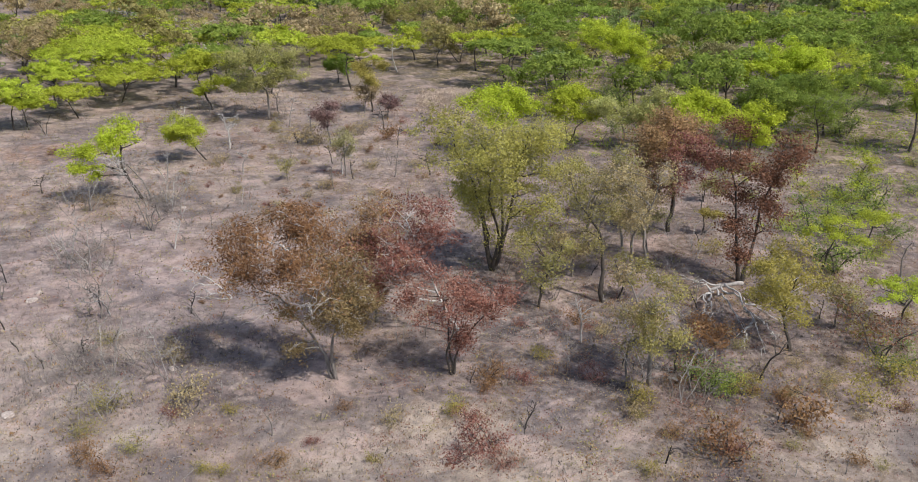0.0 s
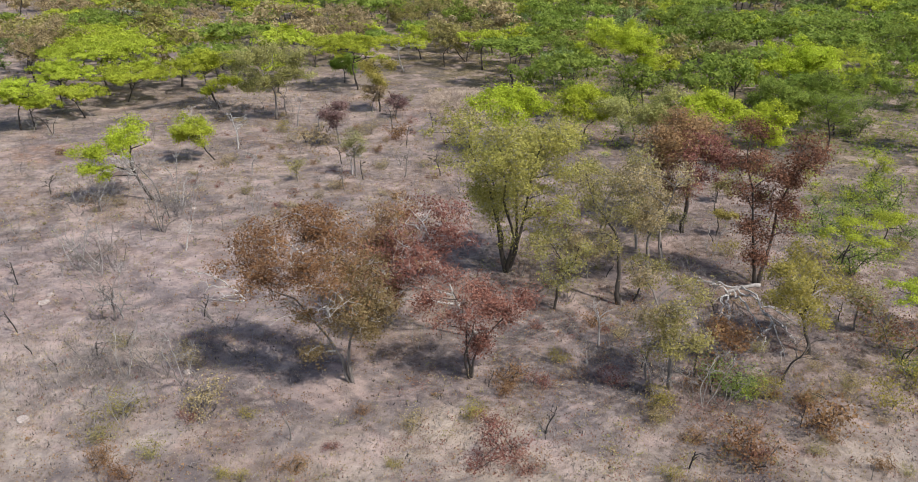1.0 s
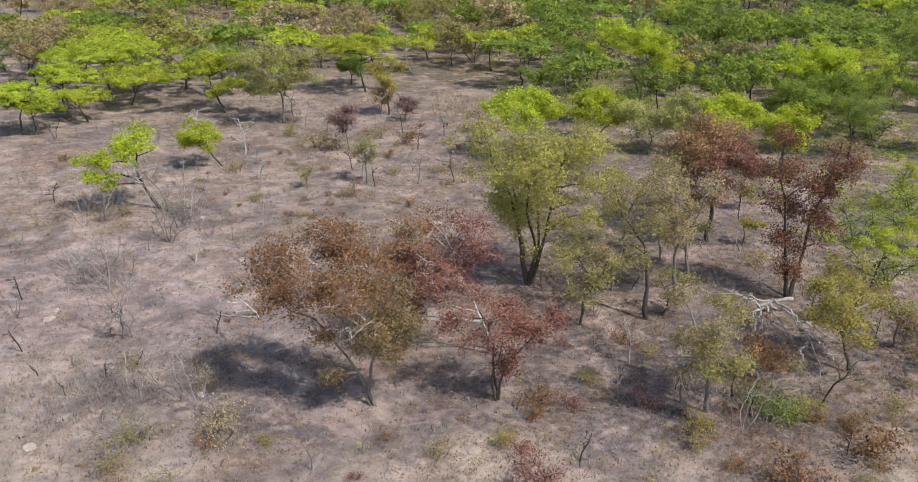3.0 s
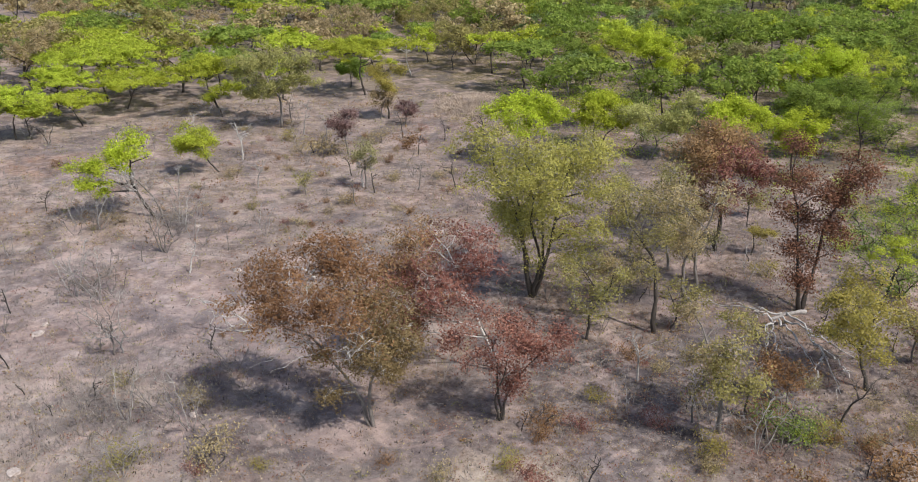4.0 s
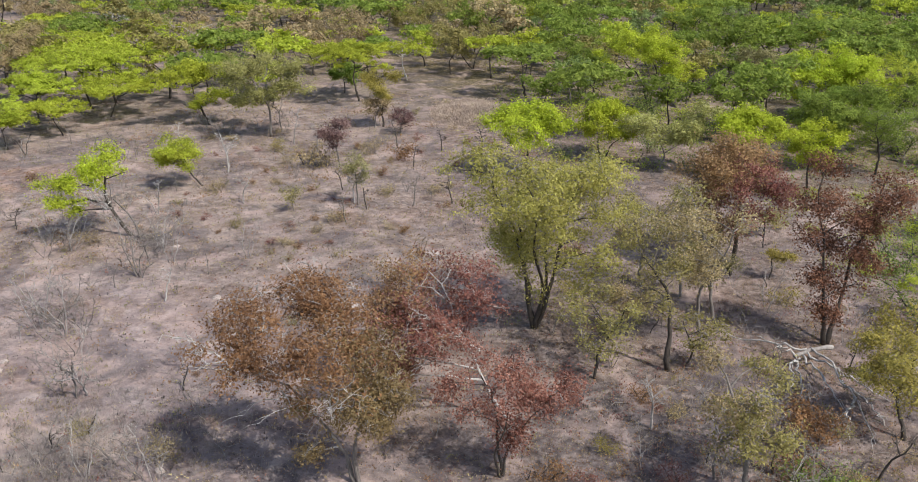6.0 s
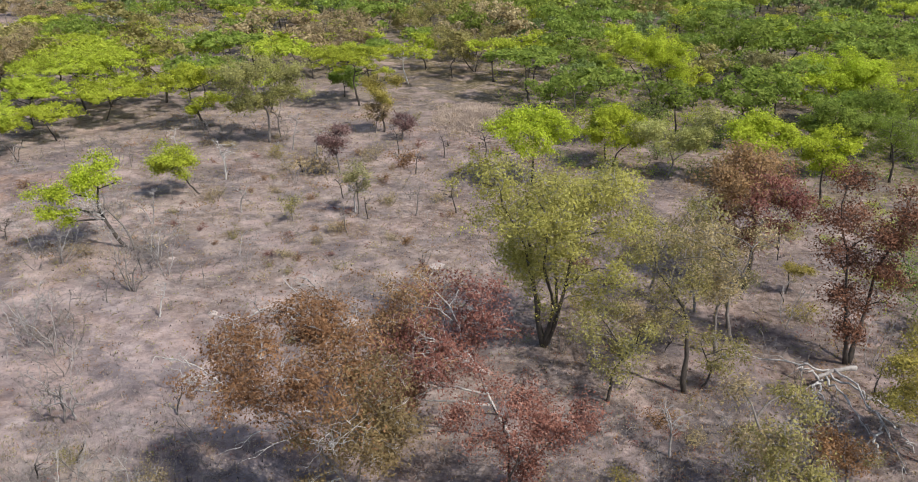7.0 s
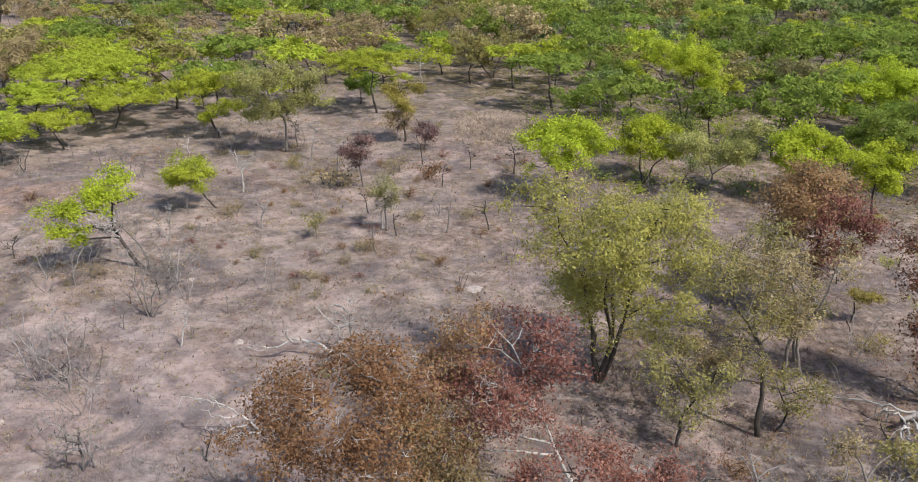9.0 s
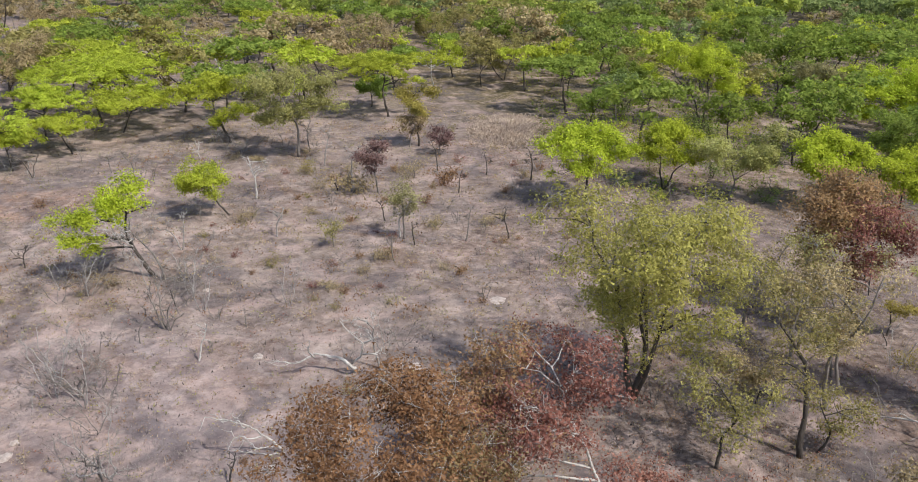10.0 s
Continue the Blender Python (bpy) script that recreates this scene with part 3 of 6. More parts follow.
stand(plant("tree", "small spreading tree with dark red dry leaves", "tree", 7.0, 4.1, "dome", "red", "dark", 104, stems=3, fork=0.34, open=0.12, blobs=62, clumps=7, count=28, trunk=0.012, size=0.09, spread=0.42, shell=0.35, twig="weathered",
            masses=((-3.1, 0.2, 5.8, 1.1), (-1.4, 0.6, 6.1, 1.4), (0.6, 1, 6, 1.4), (2.3, -0.1, 5.6, 1.3), (0.1, -1, 5, 1.3), (-1.7, 0.1, 4.6, 0.8), (2.3, -0.1, 3.9, 0.8), (0.2, -0.5, 2.9, 0.8), (3.2, -0.2, 6.5, 0.7), (1.2, -0.1, 3, 0.8))), -0.5, 54.3)
stand(plant("tree", "upright tree with dark red-brown leaves on forked dark limbs", "tree", 13.8, 4.3, "dome", "dusk", "dark", 105, fork=0.26, open=0.30, blobs=130, clumps=7, count=17, spread=0.50, shell=0.2, split=9, stems=2, trunk=0.017, rise=0.14, size=0.11, twig="dark", dx=0.3,
            masses=((-0.7, -0.3, 3, 1), (-1, 0.4, 5.1, 1), (-1.7, 0.7, 8.4, 1.1), (-2.7, 1.1, 10.7, 1.2), (-1.1, 1, 10.8, 1.2), (-1.4, 0.6, 13.2, 1.2), (0.1, -0.6, 10, 1), (1.2, -0.5, 7.4, 1), (2.1, -1.4, 7.3, 0.8), (1.6, -0.7, 9.7, 0.8), (2.4, -1, 11.1, 1.1), (3.5, -0.9, 12.2, 1), (2.7, 0, 12.9, 1), (0, -0.5, 4.7, 0.9), (-0.3, 0.1, 8.1, 0.9), (1.1, -0.5, 5.2, 0.7))), 24.6, 70.7)
stand(plant("tree", "tree with a rounded rusty-tan crown, dark red on its sunny side", "tree", 12.1, 5.0, "dome", "rust", "dark", 106, fork=0.4, blobs=145, clumps=7, count=24, size=0.12, spread=0.46, shell=0.4, twig="grey", leaf2="red", part2=0.24, side=(0.55, -0.65, -0.25),
            masses=((-2.6, 0.8, 9.1, 1.7), (-0.6, 1.2, 9.7, 1.9), (1.5, 0.6, 9.5, 1.9), (2.6, -0.8, 8.6, 1.3), (-1.4, -0.6, 8.1, 1.7), (0.7, -1.3, 8, 1.7), (-1.5, 0.4, 5.6, 1.4), (2.1, -0.6, 6, 1.1), (0.3, -0.6, 5.2, 1.2), (-2.8, 0.8, 6.8, 1.2), (0.3, 2, 10.9, 1.5), (-0.6, 4, 9.6, 2.0), (2.4, 4, 9.2, 1.8))), 21.2, 83.6)
stand(plant("tree", "tall thin tree with scattered olive leaves", "tree", 12.5, 3.2, "sparse", "olive", "dark", 107, blobs=56, clumps=6, count=11, split=7, fork=0.4, low=0.34, twig="grey", size=0.098, dx=-1.1), 11.9, 66.7)
stand(plant("tree", "tall crooked grey-trunked tree with thin dry tan leaves", "tree", 10.8, 2.9, "sparse", "tan", "grey", 108, fork=0.45, blobs=48, clumps=6, count=11, twig="weathered", trunk=0.011, leaf2="olive", part2=0.1, side=(-0.6, 0.3, 0.5), size=0.11, dx=-1.6,
            masses=((-3.3, 0.9, 9, 1.3), (-2, 0.6, 7.5, 1.3), (-1.1, 0.3, 5.7, 1), (-4.1, 1.2, 7, 1.1), (-2.5, 1.8, 10.3, 1.2), (-0.3, 0.1, 6.6, 0.9), (-2.1, -0.4, 9.4, 1))), 17.4, 74.1)
stand(plant("tree", "thin grey-limbed tree with loose dry tan-olive leaves", "tree", 10.9, 4.0, "sparse", "tan", "grey", 109, blobs=66, clumps=7, count=15, fork=0.4, low=0.36, size=0.098, twig="weathered", dx=-1.0), 15.6, 72.1)
stand(plant("tree", "thin crooked tree with greyish leaves", "tree", 6.0, 2.8, "sparse", "grey", "grey", 110, blobs=30, count=12, size=0.098, twig="grey", dx=-1.2), 17.7, 76.4)
stand(plant("tree", "small tree with a loose olive crown", "tree", 6.6, 3.1, "sparse", "olive", "dark", 111, blobs=44, clumps=7, count=14, fork=0.35, low=0.32, size=0.098, twig="weathered", dx=-0.1), 6.5, 65.5)
stand(plant("tree", "small crooked tree with thin olive leaves", "tree", 3.9, 2.2, "sparse", "olive", "dark", 112, blobs=25, count=11, size=0.098, twig="weathered", dx=1.2), 13.2, 67.3)
stand(plant("tree", "slender tree with an olive-yellow crown above ashy soil", "tree", 8.3, 3.3, "dome", "olive", "grey", 113, low=0.23, fork=0.42, lobes=13, blobs=72, clumps=7, count=16, leaf2="tan", part2=0.2, side=(-0.7, 0.2, 0.2), shell=0.4, spread=0.36, size=0.098, twig="weathered", dx=-0.2), 12.9, 52.6)
stand(plant("dead_sapling", "dead grey sapling beside a slender tree", "sapling", 3.6, 1.0, "bare", "olive", "grey", 114, blobs=10, dx=-0.2), 11.6, 53.8)
stand(plant("dead_sapling", "dead dark sapling with thin twigs", "sapling", 3.4, 1.2, "bare", "olive", "dark", 115, blobs=10, dx=-0.1), 15.1, 54.3)
stand(plant("tree", "tree with a mustard-yellow crown", "tree", 7.7, 4.0, "dome", "yellow", "dark", 116, low=0.23, fork=0.35, lobes=13, blobs=70, clumps=8, count=22, size=0.098, twig="weathered", dx=-0.6, dy=1.0), 24.5, 57.9)
stand(plant("tree", "young green tree with a leaning dark stem", "tree", 5.0, 3.8, "umbrella", "green", "dark", 117, blobs=22, low=0.6, count=26, size=0.098, twig="grey", dx=0.7), 32.5, 72.7)
stand(plant("tree", "low spreading tree with bare dark twigs and few red leaves", "tree", 3.7, 4.1, "sparse", "dusk", "dark", 118, stems=3, blobs=36, count=4, clumps=9, fork=0.3, low=0.4, size=0.098, twig="grey", dx=-0.7), 30.7, 56.6)
stand(plant("dead_sapling", "dead crooked sapling with dark bark", "sapling", 3.8, 1.8, "bare", "dusk", "dark", 119, blobs=12, dx=1.3), 20.8, 53.5)
stand(plant("dead_sapling", "dead grey bushy sapling", "sapling", 3.7, 2.3, "bare", "olive", "grey", 120, stems=3, blobs=14, dx=-0.2), -30.8, 82.6)
stand(plant("dead_sapling", "small dead sapling with dark stem", "sapling", 2.4, 1.4, "bare", "olive", "dark", 121, blobs=9, dx=-0.1), -46.7, 94.1)
stand(plant("tree", "young tree with thin leaves", "tree", 2.9, 1.6, "sparse", "olive", "dark", 122, blobs=16, count=14, size=0.098, twig="weathered", dx=0.3), 27.3, 93.2)
stand(plant("tree", "young tree with yellow-green leaves", "tree", 2.6, 1.5, "umbrella", "yellow", "dark", 123, blobs=12, count=20, size=0.098, twig="weathered", dx=0.5), 24.3, 82.5)
stand(plant("tree", "young slender green tree", "tree", 4.5, 1.7, "sparse", "green", "dark", 124, blobs=16, count=18, size=0.098, twig="grey", dx=0.3), 45.4, 95.8)
stand(plant("tree", "young green tree with an open crown", "tree", 3.1, 2.3, "umbrella", "green", "dark", 125, blobs=16, count=26, size=0.098, twig="grey", dx=0.9), 40.0, 80.6)
stand(plant("dead_sapling", "dead grey sapling among green bushes", "sapling", 4.3, 1.5, "bare", "grey", "grey", 126, blobs=12, dx=-0.3), 38.6, 70.6)
stand(plant("tree", "young bright green tree", "tree", 4.1, 3.1, "umbrella", "green", "dark", 127, blobs=25, low=0.6, count=26, size=0.098, twig="grey", dx=0.4), 33.8, 60.9)
stand(plant("dead_bush", "dead grey bush with tangled twigs", "bush", 2.2, 2.0, "bare", "olive", "grey", 128, stems=4, blobs=20, fork=0.2, low=0.2, dx=-0.3), -33.3, 72.5)
stand(plant("dead_tree", "charred dead tree with grey limbs", "dead tree", 4.9, 1.7, "bare", "olive", "weathered", 129, blobs=18, lobes=7, twig="pale", fork=0.3, rise=0.25, dx=-1.2), -14.0, 77.0)
stand(plant("dead_sapling", "dead grey sapling without leaves", "sapling", 2.1, 1.4, "bare", "olive", "grey", 130, blobs=10, stems=2, dx=0.4), -30.4, 82.2)
stand(plant("dead_sapling", "dead pale crooked sapling", "sapling", 3.2, 0.9, "bare", "olive", "pale", 131, blobs=8, dx=0.4), -27.0, 77.7)
stand(plant("tree", "thin crooked tree with few dry tan leaves", "tree", 4.2, 2.6, "sparse", "tan", "grey", 132, blobs=36, count=14, size=0.098, twig="weathered", dx=-0.3), 10.1, 72.1)
stand(plant("dead_tree", "dead crooked pale-limbed tree", "dead tree", 3.9, 1.7, "bare", "tan", "weathered", 133, blobs=18, rise=0.2, dx=0.2), 9.1, 59.1)
stand(plant("tree", "small crooked tree with thin dry brown leaves", "tree", 3.3, 1.9, "sparse", "brown", "grey", 134, blobs=33, count=12, size=0.098, twig="grey", dx=-0.4), 18.3, 56.0)
stand(plant("tree", "thin young tree with loose olive leaves", "tree", 3.7, 2.3, "sparse", "olive", "grey", 135, blobs=33, count=11, size=0.098, twig="weathered", dx=0.4), 29.4, 61.8)
stand(plant("tree", "thin grey-limbed tree with loose dry olive leaves", "tree", 9.2, 3.3, "sparse", "olive", "grey", 136, blobs=50, clumps=7, count=12, low=0.34, size=0.098, twig="weathered", dx=-0.2), 12.8, 81.0)
stand(plant("tree", "thin pale-limbed tree with loose dry tan leaves", "tree", 7.7, 2.7, "sparse", "tan", "weathered", 137, blobs=42, clumps=7, count=14, low=0.34, size=0.098, twig="weathered", dx=-0.1), 15.8, 79.3)
stand(plant("tree", "thin tree with dull olive-brown leaves", "tree", 6.4, 2.7, "sparse", "khaki", "grey", 138, blobs=39, clumps=7, count=16, low=0.34, size=0.098, twig="grey", dx=0.3), 18.5, 82.8)
stand(plant("tree", "leaning dark-limbed tree with clumps of yellow-green foliage", "tree", 7.7, 4.2, "dome", "bright", "dark", 139, blobs=62, clumps=7, count=22, size=0.13, spread=0.34, shell=0.6, fork=0.5, dead=4, twig="grey", trunk=0.022, dx=-3.4, dy=-1.0,
            masses=((-6.6, -2.4, 5.2, 1.3), (-5, -1.8, 5.5, 1.1), (-5.7, -2.6, 4.4, 0.9), (-4.3, -1.6, 4.1, 0.7), (-4.5, -1.7, 3.1, 0.5), (-3.2, -1.2, 6.3, 1), (-2.1, -0.2, 7, 1.4), (-1.8, 0.4, 8.3, 1.2), (-0.9, -0.3, 6.6, 0.8), (-2.5, -1.4, 6.1, 1), (-0.2, -0.1, 7.6, 0.5), (0.3, 0.1, 6.1, 0.4))), -34.8, 92.9)
stand(plant("dead_tree", "dead grey leaning tree", "dead tree", 5.8, 2.2, "bare", "olive", "grey", 140, blobs=18, dx=-1.6), -33.8, 92.2)
stand(plant("tree", "small green tree with a leaning stem", "tree", 5.4, 3.3, "dome", "green", "dark", 141, blobs=61, count=26, low=0.35, lobes=14, size=0.12, twig="grey", dx=-2.5), -32.2, 109.3)
stand(plant("tree", "small tree with thin dry reddish leaves", "tree", 5.9, 2.4, "sparse", "mauve", "grey", 142, blobs=32, count=14, low=0.45, size=0.145, up=1.1, dx=-0.8), -17.4, 117.1)
stand(plant("tree", "small grey-green tree with a thin crown", "tree", 5.4, 1.8, "sparse", "grey", "grey", 143, blobs=28, count=14, size=0.098, twig="grey", dx=0.1), -13.7, 102.7)
stand(plant("dead_sapling", "charred dead sapling without twigs", "sapling", 2.6, 0.8, "bare", "olive", "dark", 144, blobs=8, dx=-0.3), -15.9, 107.9)
stand(plant("dead_sapling", "dead pale sapling with fine twigs", "sapling", 5.4, 1.5, "bare", "grey", "pale", 145, blobs=14, dx=0.6), -30.6, 114.6)
stand(plant("dead_sapling", "dead dark sapling with fine twigs", "sapling", 4.4, 1.9, "bare", "grey", "dark", 146, blobs=16, dx=-0.1), 0.3, 122.5)
stand(plant("dead_sapling", "dead dark crooked sapling", "sapling", 3.5, 1.1, "bare", "grey", "dark", 147, blobs=9, dx=-1.1), -3.4, 103.3)
stand(plant("dead_sapling", "dead sapling with a dense twiggy crown", "sapling", 4.0, 2.0, "bare", "grey", "dark", 148, blobs=18, dx=-0.1), -10.8, 126.4)
stand(plant("dead_sapling", "small dead dark sapling", "sapling", 2.6, 1.1, "bare", "grey", "dark", 149, blobs=9, dx=0.1), -8.3, 117.6)
stand(plant("dead_sapling", "small dead dark sapling", "sapling", 2.9, 1.1, "bare", "grey", "dark", 150, blobs=9, dx=0.1), -4.9, 124.3)
stand(plant("dead_sapling", "thin dead grey sapling", "sapling", 3.0, 0.7, "bare", "grey", "grey", 151, blobs=8, dx=-0.3), -14.3, 96.8)
stand(plant("tree", "thin young tree with few olive leaves", "tree", 2.8, 1.4, "sparse", "olive", "grey", 152, blobs=16, count=8, size=0.098, twig="weathered", dx=-0.2), -20.3, 100.4)
stand(plant("dead_sapling", "thin dead dark sapling", "sapling", 2.7, 0.7, "bare", "grey", "dark", 153, blobs=7, dx=-0.2), -12.6, 101.1)
stand(plant("dead_sapling", "dead dark bushy sapling", "sapling", 3.0, 2.1, "bare", "grey", "dark", 154, blobs=16, stems=2, dx=-0.7), -58.3, 121.9)
stand(plant("dead_sapling", "dead grey sapling without leaves", "sapling", 3.6, 1.8, "bare", "grey", "grey", 155, blobs=14, dx=0.4), -47.4, 124.2)
stand(plant("dead_sapling", "dead grey sapling without leaves", "sapling", 2.4, 1.0, "bare", "grey", "grey", 156, blobs=10, dx=-0.4), -50.1, 124.6)
stand(plant("dead_sapling", "dead leaning pale sapling", "sapling", 2.5, 1.2, "bare", "grey", "pale", 157, blobs=7, dx=-0.7), -40.9, 130.3)
stand(plant("dead_sapling", "dead grey sapling with a twiggy crown", "sapling", 5.2, 1.9, "bare", "grey", "weathered", 158, blobs=18, clumps=7, trunk=0.012, dx=0.2), -25.0, 128.6)
stand(plant("dead_sapling", "dead grey sapling with a twiggy crown", "sapling", 4.9, 2.1, "bare", "grey", "grey", 159, blobs=18, clumps=7, dx=-0.3), -27.8, 135.1)
stand(plant("dead_sapling", "dead pale sapling with a dense twiggy crown", "sapling", 4.6, 1.8, "bare", "grey", "pale", 160, blobs=26, clumps=8, trunk=0.012, dx=0.2), -14.2, 103.3)
stand(plant("dead_sapling", "dead grey sapling with fine twigs", "sapling", 4.5, 1.7, "bare", "grey", "weathered", 161, blobs=16, clumps=7, dx=0.3), -21.0, 123.1)
stand(plant("dead_sapling", "dead grey sapling with fine pale twigs", "sapling", 4.3, 2.0, "bare", "grey", "weathered", 162, blobs=20, clumps=7, dx=0.1), -31.0, 116.9)
stand(plant("tree", "small thin tree with dry tan leaves", "tree", 4.4, 2.2, "sparse", "tan", "grey", 163, blobs=27, count=14, size=0.145, up=1.1, split=3, twigs=0.08, dx=0.3), -14.8, 137.7)
stand(plant("tree", "small thin tree with dry reddish leaves", "tree", 3.7, 1.8, "sparse", "mauve", "grey", 164, blobs=24, count=12, size=0.145, up=1.1, split=3, twigs=0.08, dx=0.2), -10.8, 133.6)
stand(plant("dead_sapling", "dead grey sapling with fine twigs", "sapling", 3.5, 1.2, "bare", "grey", "grey", 165, blobs=14, clumps=7, dx=0.2), -7.7, 102.3)
stand(plant("dead_sapling", "dead pale sapling leaning over scrub", "sapling", 3.3, 1.7, "bare", "grey", "weathered", 166, blobs=16, clumps=7, dx=0.5), -26.2, 103.0)
stand(plant("dead_sapling", "dead grey tangled sapling", "sapling", 3.6, 1.9, "bare", "grey", "weathered", 167, blobs=18, clumps=7, stems=2, dx=-0.4), -34.4, 99.3)
stand(plant("dead_sapling", "dead grey tangled sapling", "sapling", 3.2, 2.0, "bare", "grey", "weathered", 168, blobs=18, clumps=7, stems=2, dx=0.4), -40.3, 101.1)
stand(plant("tree", "miombo tree with a flat-topped bright green crown on a dark trunk", "tree", 8.5, 9.6, "umbrella", "green", "dark", 169, blobs=119, clumps=7, count=24, shell=0.85, spread=0.34, size=0.145, up=1.2, split=3, twigs=0.08, dx=-3.1,
            masses=((-8.7, -2.3, 6.3, 1), (-6.5, -1.7, 6.6, 1.2), (-4.2, -1.1, 7.4, 1.5), (-2.3, 0.4, 7.7, 1.7), (0.7, 1.2, 7.7, 1.6), (3.1, 0.8, 7.4, 1), (-2.2, -1.6, 6.5, 1.4), (0.7, -0.8, 4.4, 1.4), (2.2, 0.6, 4.4, 1.1), (-1.1, -0.3, 2.8, 0.9), (-1.6, 3.7, 6.5, 1.6))), -39.3, 139.4)
stand(plant("tree", "miombo tree with a flat-topped bright green crown on a dark trunk", "tree", 5.7, 7.1, "umbrella", "green", "dark", 170, blobs=100, clumps=7, count=27, size=0.145, up=1.2, split=3, twigs=0.08, dx=1.8), -55.8, 144.8)
stand(plant("tree", "miombo tree with a flat-topped bright green crown on a dark trunk", "tree", 8.8, 10.6, "umbrella", "green", "dark", 171, blobs=136, clumps=7, count=27, size=0.145, up=1.2, split=3, twigs=0.08, dx=-2.5), -60.4, 149.7)
stand(plant("tree", "miombo tree with a flat-topped bright green crown on a dark trunk", "tree", 8.7, 9.2, "umbrella", "green", "dark", 172, blobs=109, clumps=7, count=27, size=0.145, up=1.2, split=3, twigs=0.08), -72.3, 169.1)
stand(plant("tree", "miombo tree with a flat-topped bright green crown on a dark trunk", "tree", 7.9, 11.5, "umbrella", "green", "dark", 173, blobs=66, clumps=6, count=22, size=0.18, up=1.1, split=3, twigs=0.08, dx=-5.2), -58.9, 176.9)
stand(plant("tree", "miombo tree with a flat-topped bright green crown on a dark trunk", "tree", 8.7, 9.4, "umbrella", "green", "dark", 174, blobs=118, clumps=7, count=27, size=0.145, up=1.2, split=3, twigs=0.08), -58.4, 154.4)
stand(plant("tree", "miombo tree with a flat-topped bright green crown on a dark trunk", "tree", 6.8, 5.5, "umbrella", "green", "dark", 175, blobs=91, clumps=7, count=27, size=0.145, up=1.2, split=3, twigs=0.08), -64.4, 139.7)
stand(plant("tree", "miombo tree with a flat-topped bright green crown on a dark trunk", "tree", 8.7, 9.1, "umbrella", "deep", "dark", 176, blobs=52, clumps=6, count=22, size=0.18, up=1.1, split=3, twigs=0.08), -79.3, 188.9)
stand(plant("tree", "small tree with thin layered yellow-green foliage", "tree", 4.4, 6.2, "umbrella", "green", "dark", 177, blobs=64, clumps=7, count=27, size=0.145, up=1.2, split=3, twigs=0.08, dx=-2.5), -58.2, 133.1)
stand(plant("tree", "small tree with thin layered green foliage", "tree", 4.8, 3.8, "umbrella", "green", "dark", 178, blobs=42, clumps=7, count=27, size=0.145, up=1.2), -61.9, 124.5)
stand(plant("tree", "miombo tree with a flat-topped bright green crown on a dark trunk", "tree", 6.8, 6.0, "umbrella", "green", "dark", 179, blobs=73, clumps=7, count=27, size=0.145, up=1.2), -63.9, 124.3)
stand(plant("tree", "tall tree with a thin dry tan crown", "tree", 12.1, 6.1, "sparse", "tan", "dark", 180, blobs=59, clumps=7, count=32, size=0.145, up=1.1, split=3, twigs=0.08, dx=-0.4), -73.7, 152.2)
stand(plant("tree", "tall tree with a thin dry tan crown", "tree", 8.7, 7.5, "sparse", "tan", "dark", 181, blobs=68, clumps=6, count=17, size=0.18, up=1.1, split=3, twigs=0.08, dx=3.0), -101.4, 224.6)
stand(plant("dead_tree", "dead pale tree with a dense twiggy crown", "dead tree", 8.7, 4.5, "bare", "grey", "pale", 182, blobs=40, clumps=9), -79.3, 213.2)
stand(plant("dead_tree", "dead pale tree with a dense twiggy crown", "dead tree", 6.8, 3.7, "bare", "grey", "pale", 183, blobs=34, clumps=9), -73.4, 209.7)
stand(plant("tree", "pale-limbed tree with few dry leaves", "tree", 8.8, 6.3, "sparse", "tan", "pale", 184, blobs=57, count=6, twig="pale", clumps=6, size=0.18, up=1.1, split=3, twigs=0.08, dx=-3.3), -52.5, 189.5)
stand(plant("tree", "miombo tree with a flat-topped bright green crown on a dark trunk", "tree", 7.8, 7.1, "umbrella", "green", "dark", 185, blobs=39, clumps=6, count=22, size=0.18, up=1.1, split=3, twigs=0.08), -88.3, 230.8)
stand(plant("tree", "woodland tree with a dense deep green crown", "tree", 8.7, 10.1, "umbrella", "deep", "dark", 186, blobs=52, clumps=6, count=22, size=0.18, up=1.1, split=3, twigs=0.08), -73.6, 220.6)
stand(plant("tree", "woodland tree with a dense deep green crown", "tree", 9.7, 10.8, "umbrella", "deep", "dark", 187, blobs=44, clumps=6, count=22, size=0.18, up=1.1, split=3, twigs=0.08), -66.3, 232.1)
stand(plant("tree", "miombo tree with a flat-topped bright green crown on a dark trunk", "tree", 6.4, 7.4, "umbrella", "green", "dark", 188, blobs=44, clumps=6, count=22, size=0.18, up=1.1, split=3, twigs=0.08, dx=1.1), -49.4, 195.4)
stand(plant("tree", "miombo tree with a flat-topped bright green crown on a dark trunk", "tree", 8.7, 9.8, "umbrella", "green", "dark", 189, blobs=52, clumps=6, count=22, size=0.18, up=1.1, split=3, twigs=0.08), -41.5, 216.9)
stand(plant("tree", "miombo tree with a flat-topped bright green crown on a dark trunk", "tree", 6.1, 11.2, "umbrella", "green", "dark", 190, blobs=52, clumps=6, count=22, size=0.18, up=1.1, split=3, twigs=0.08, dx=-1.3), -34.2, 189.9)
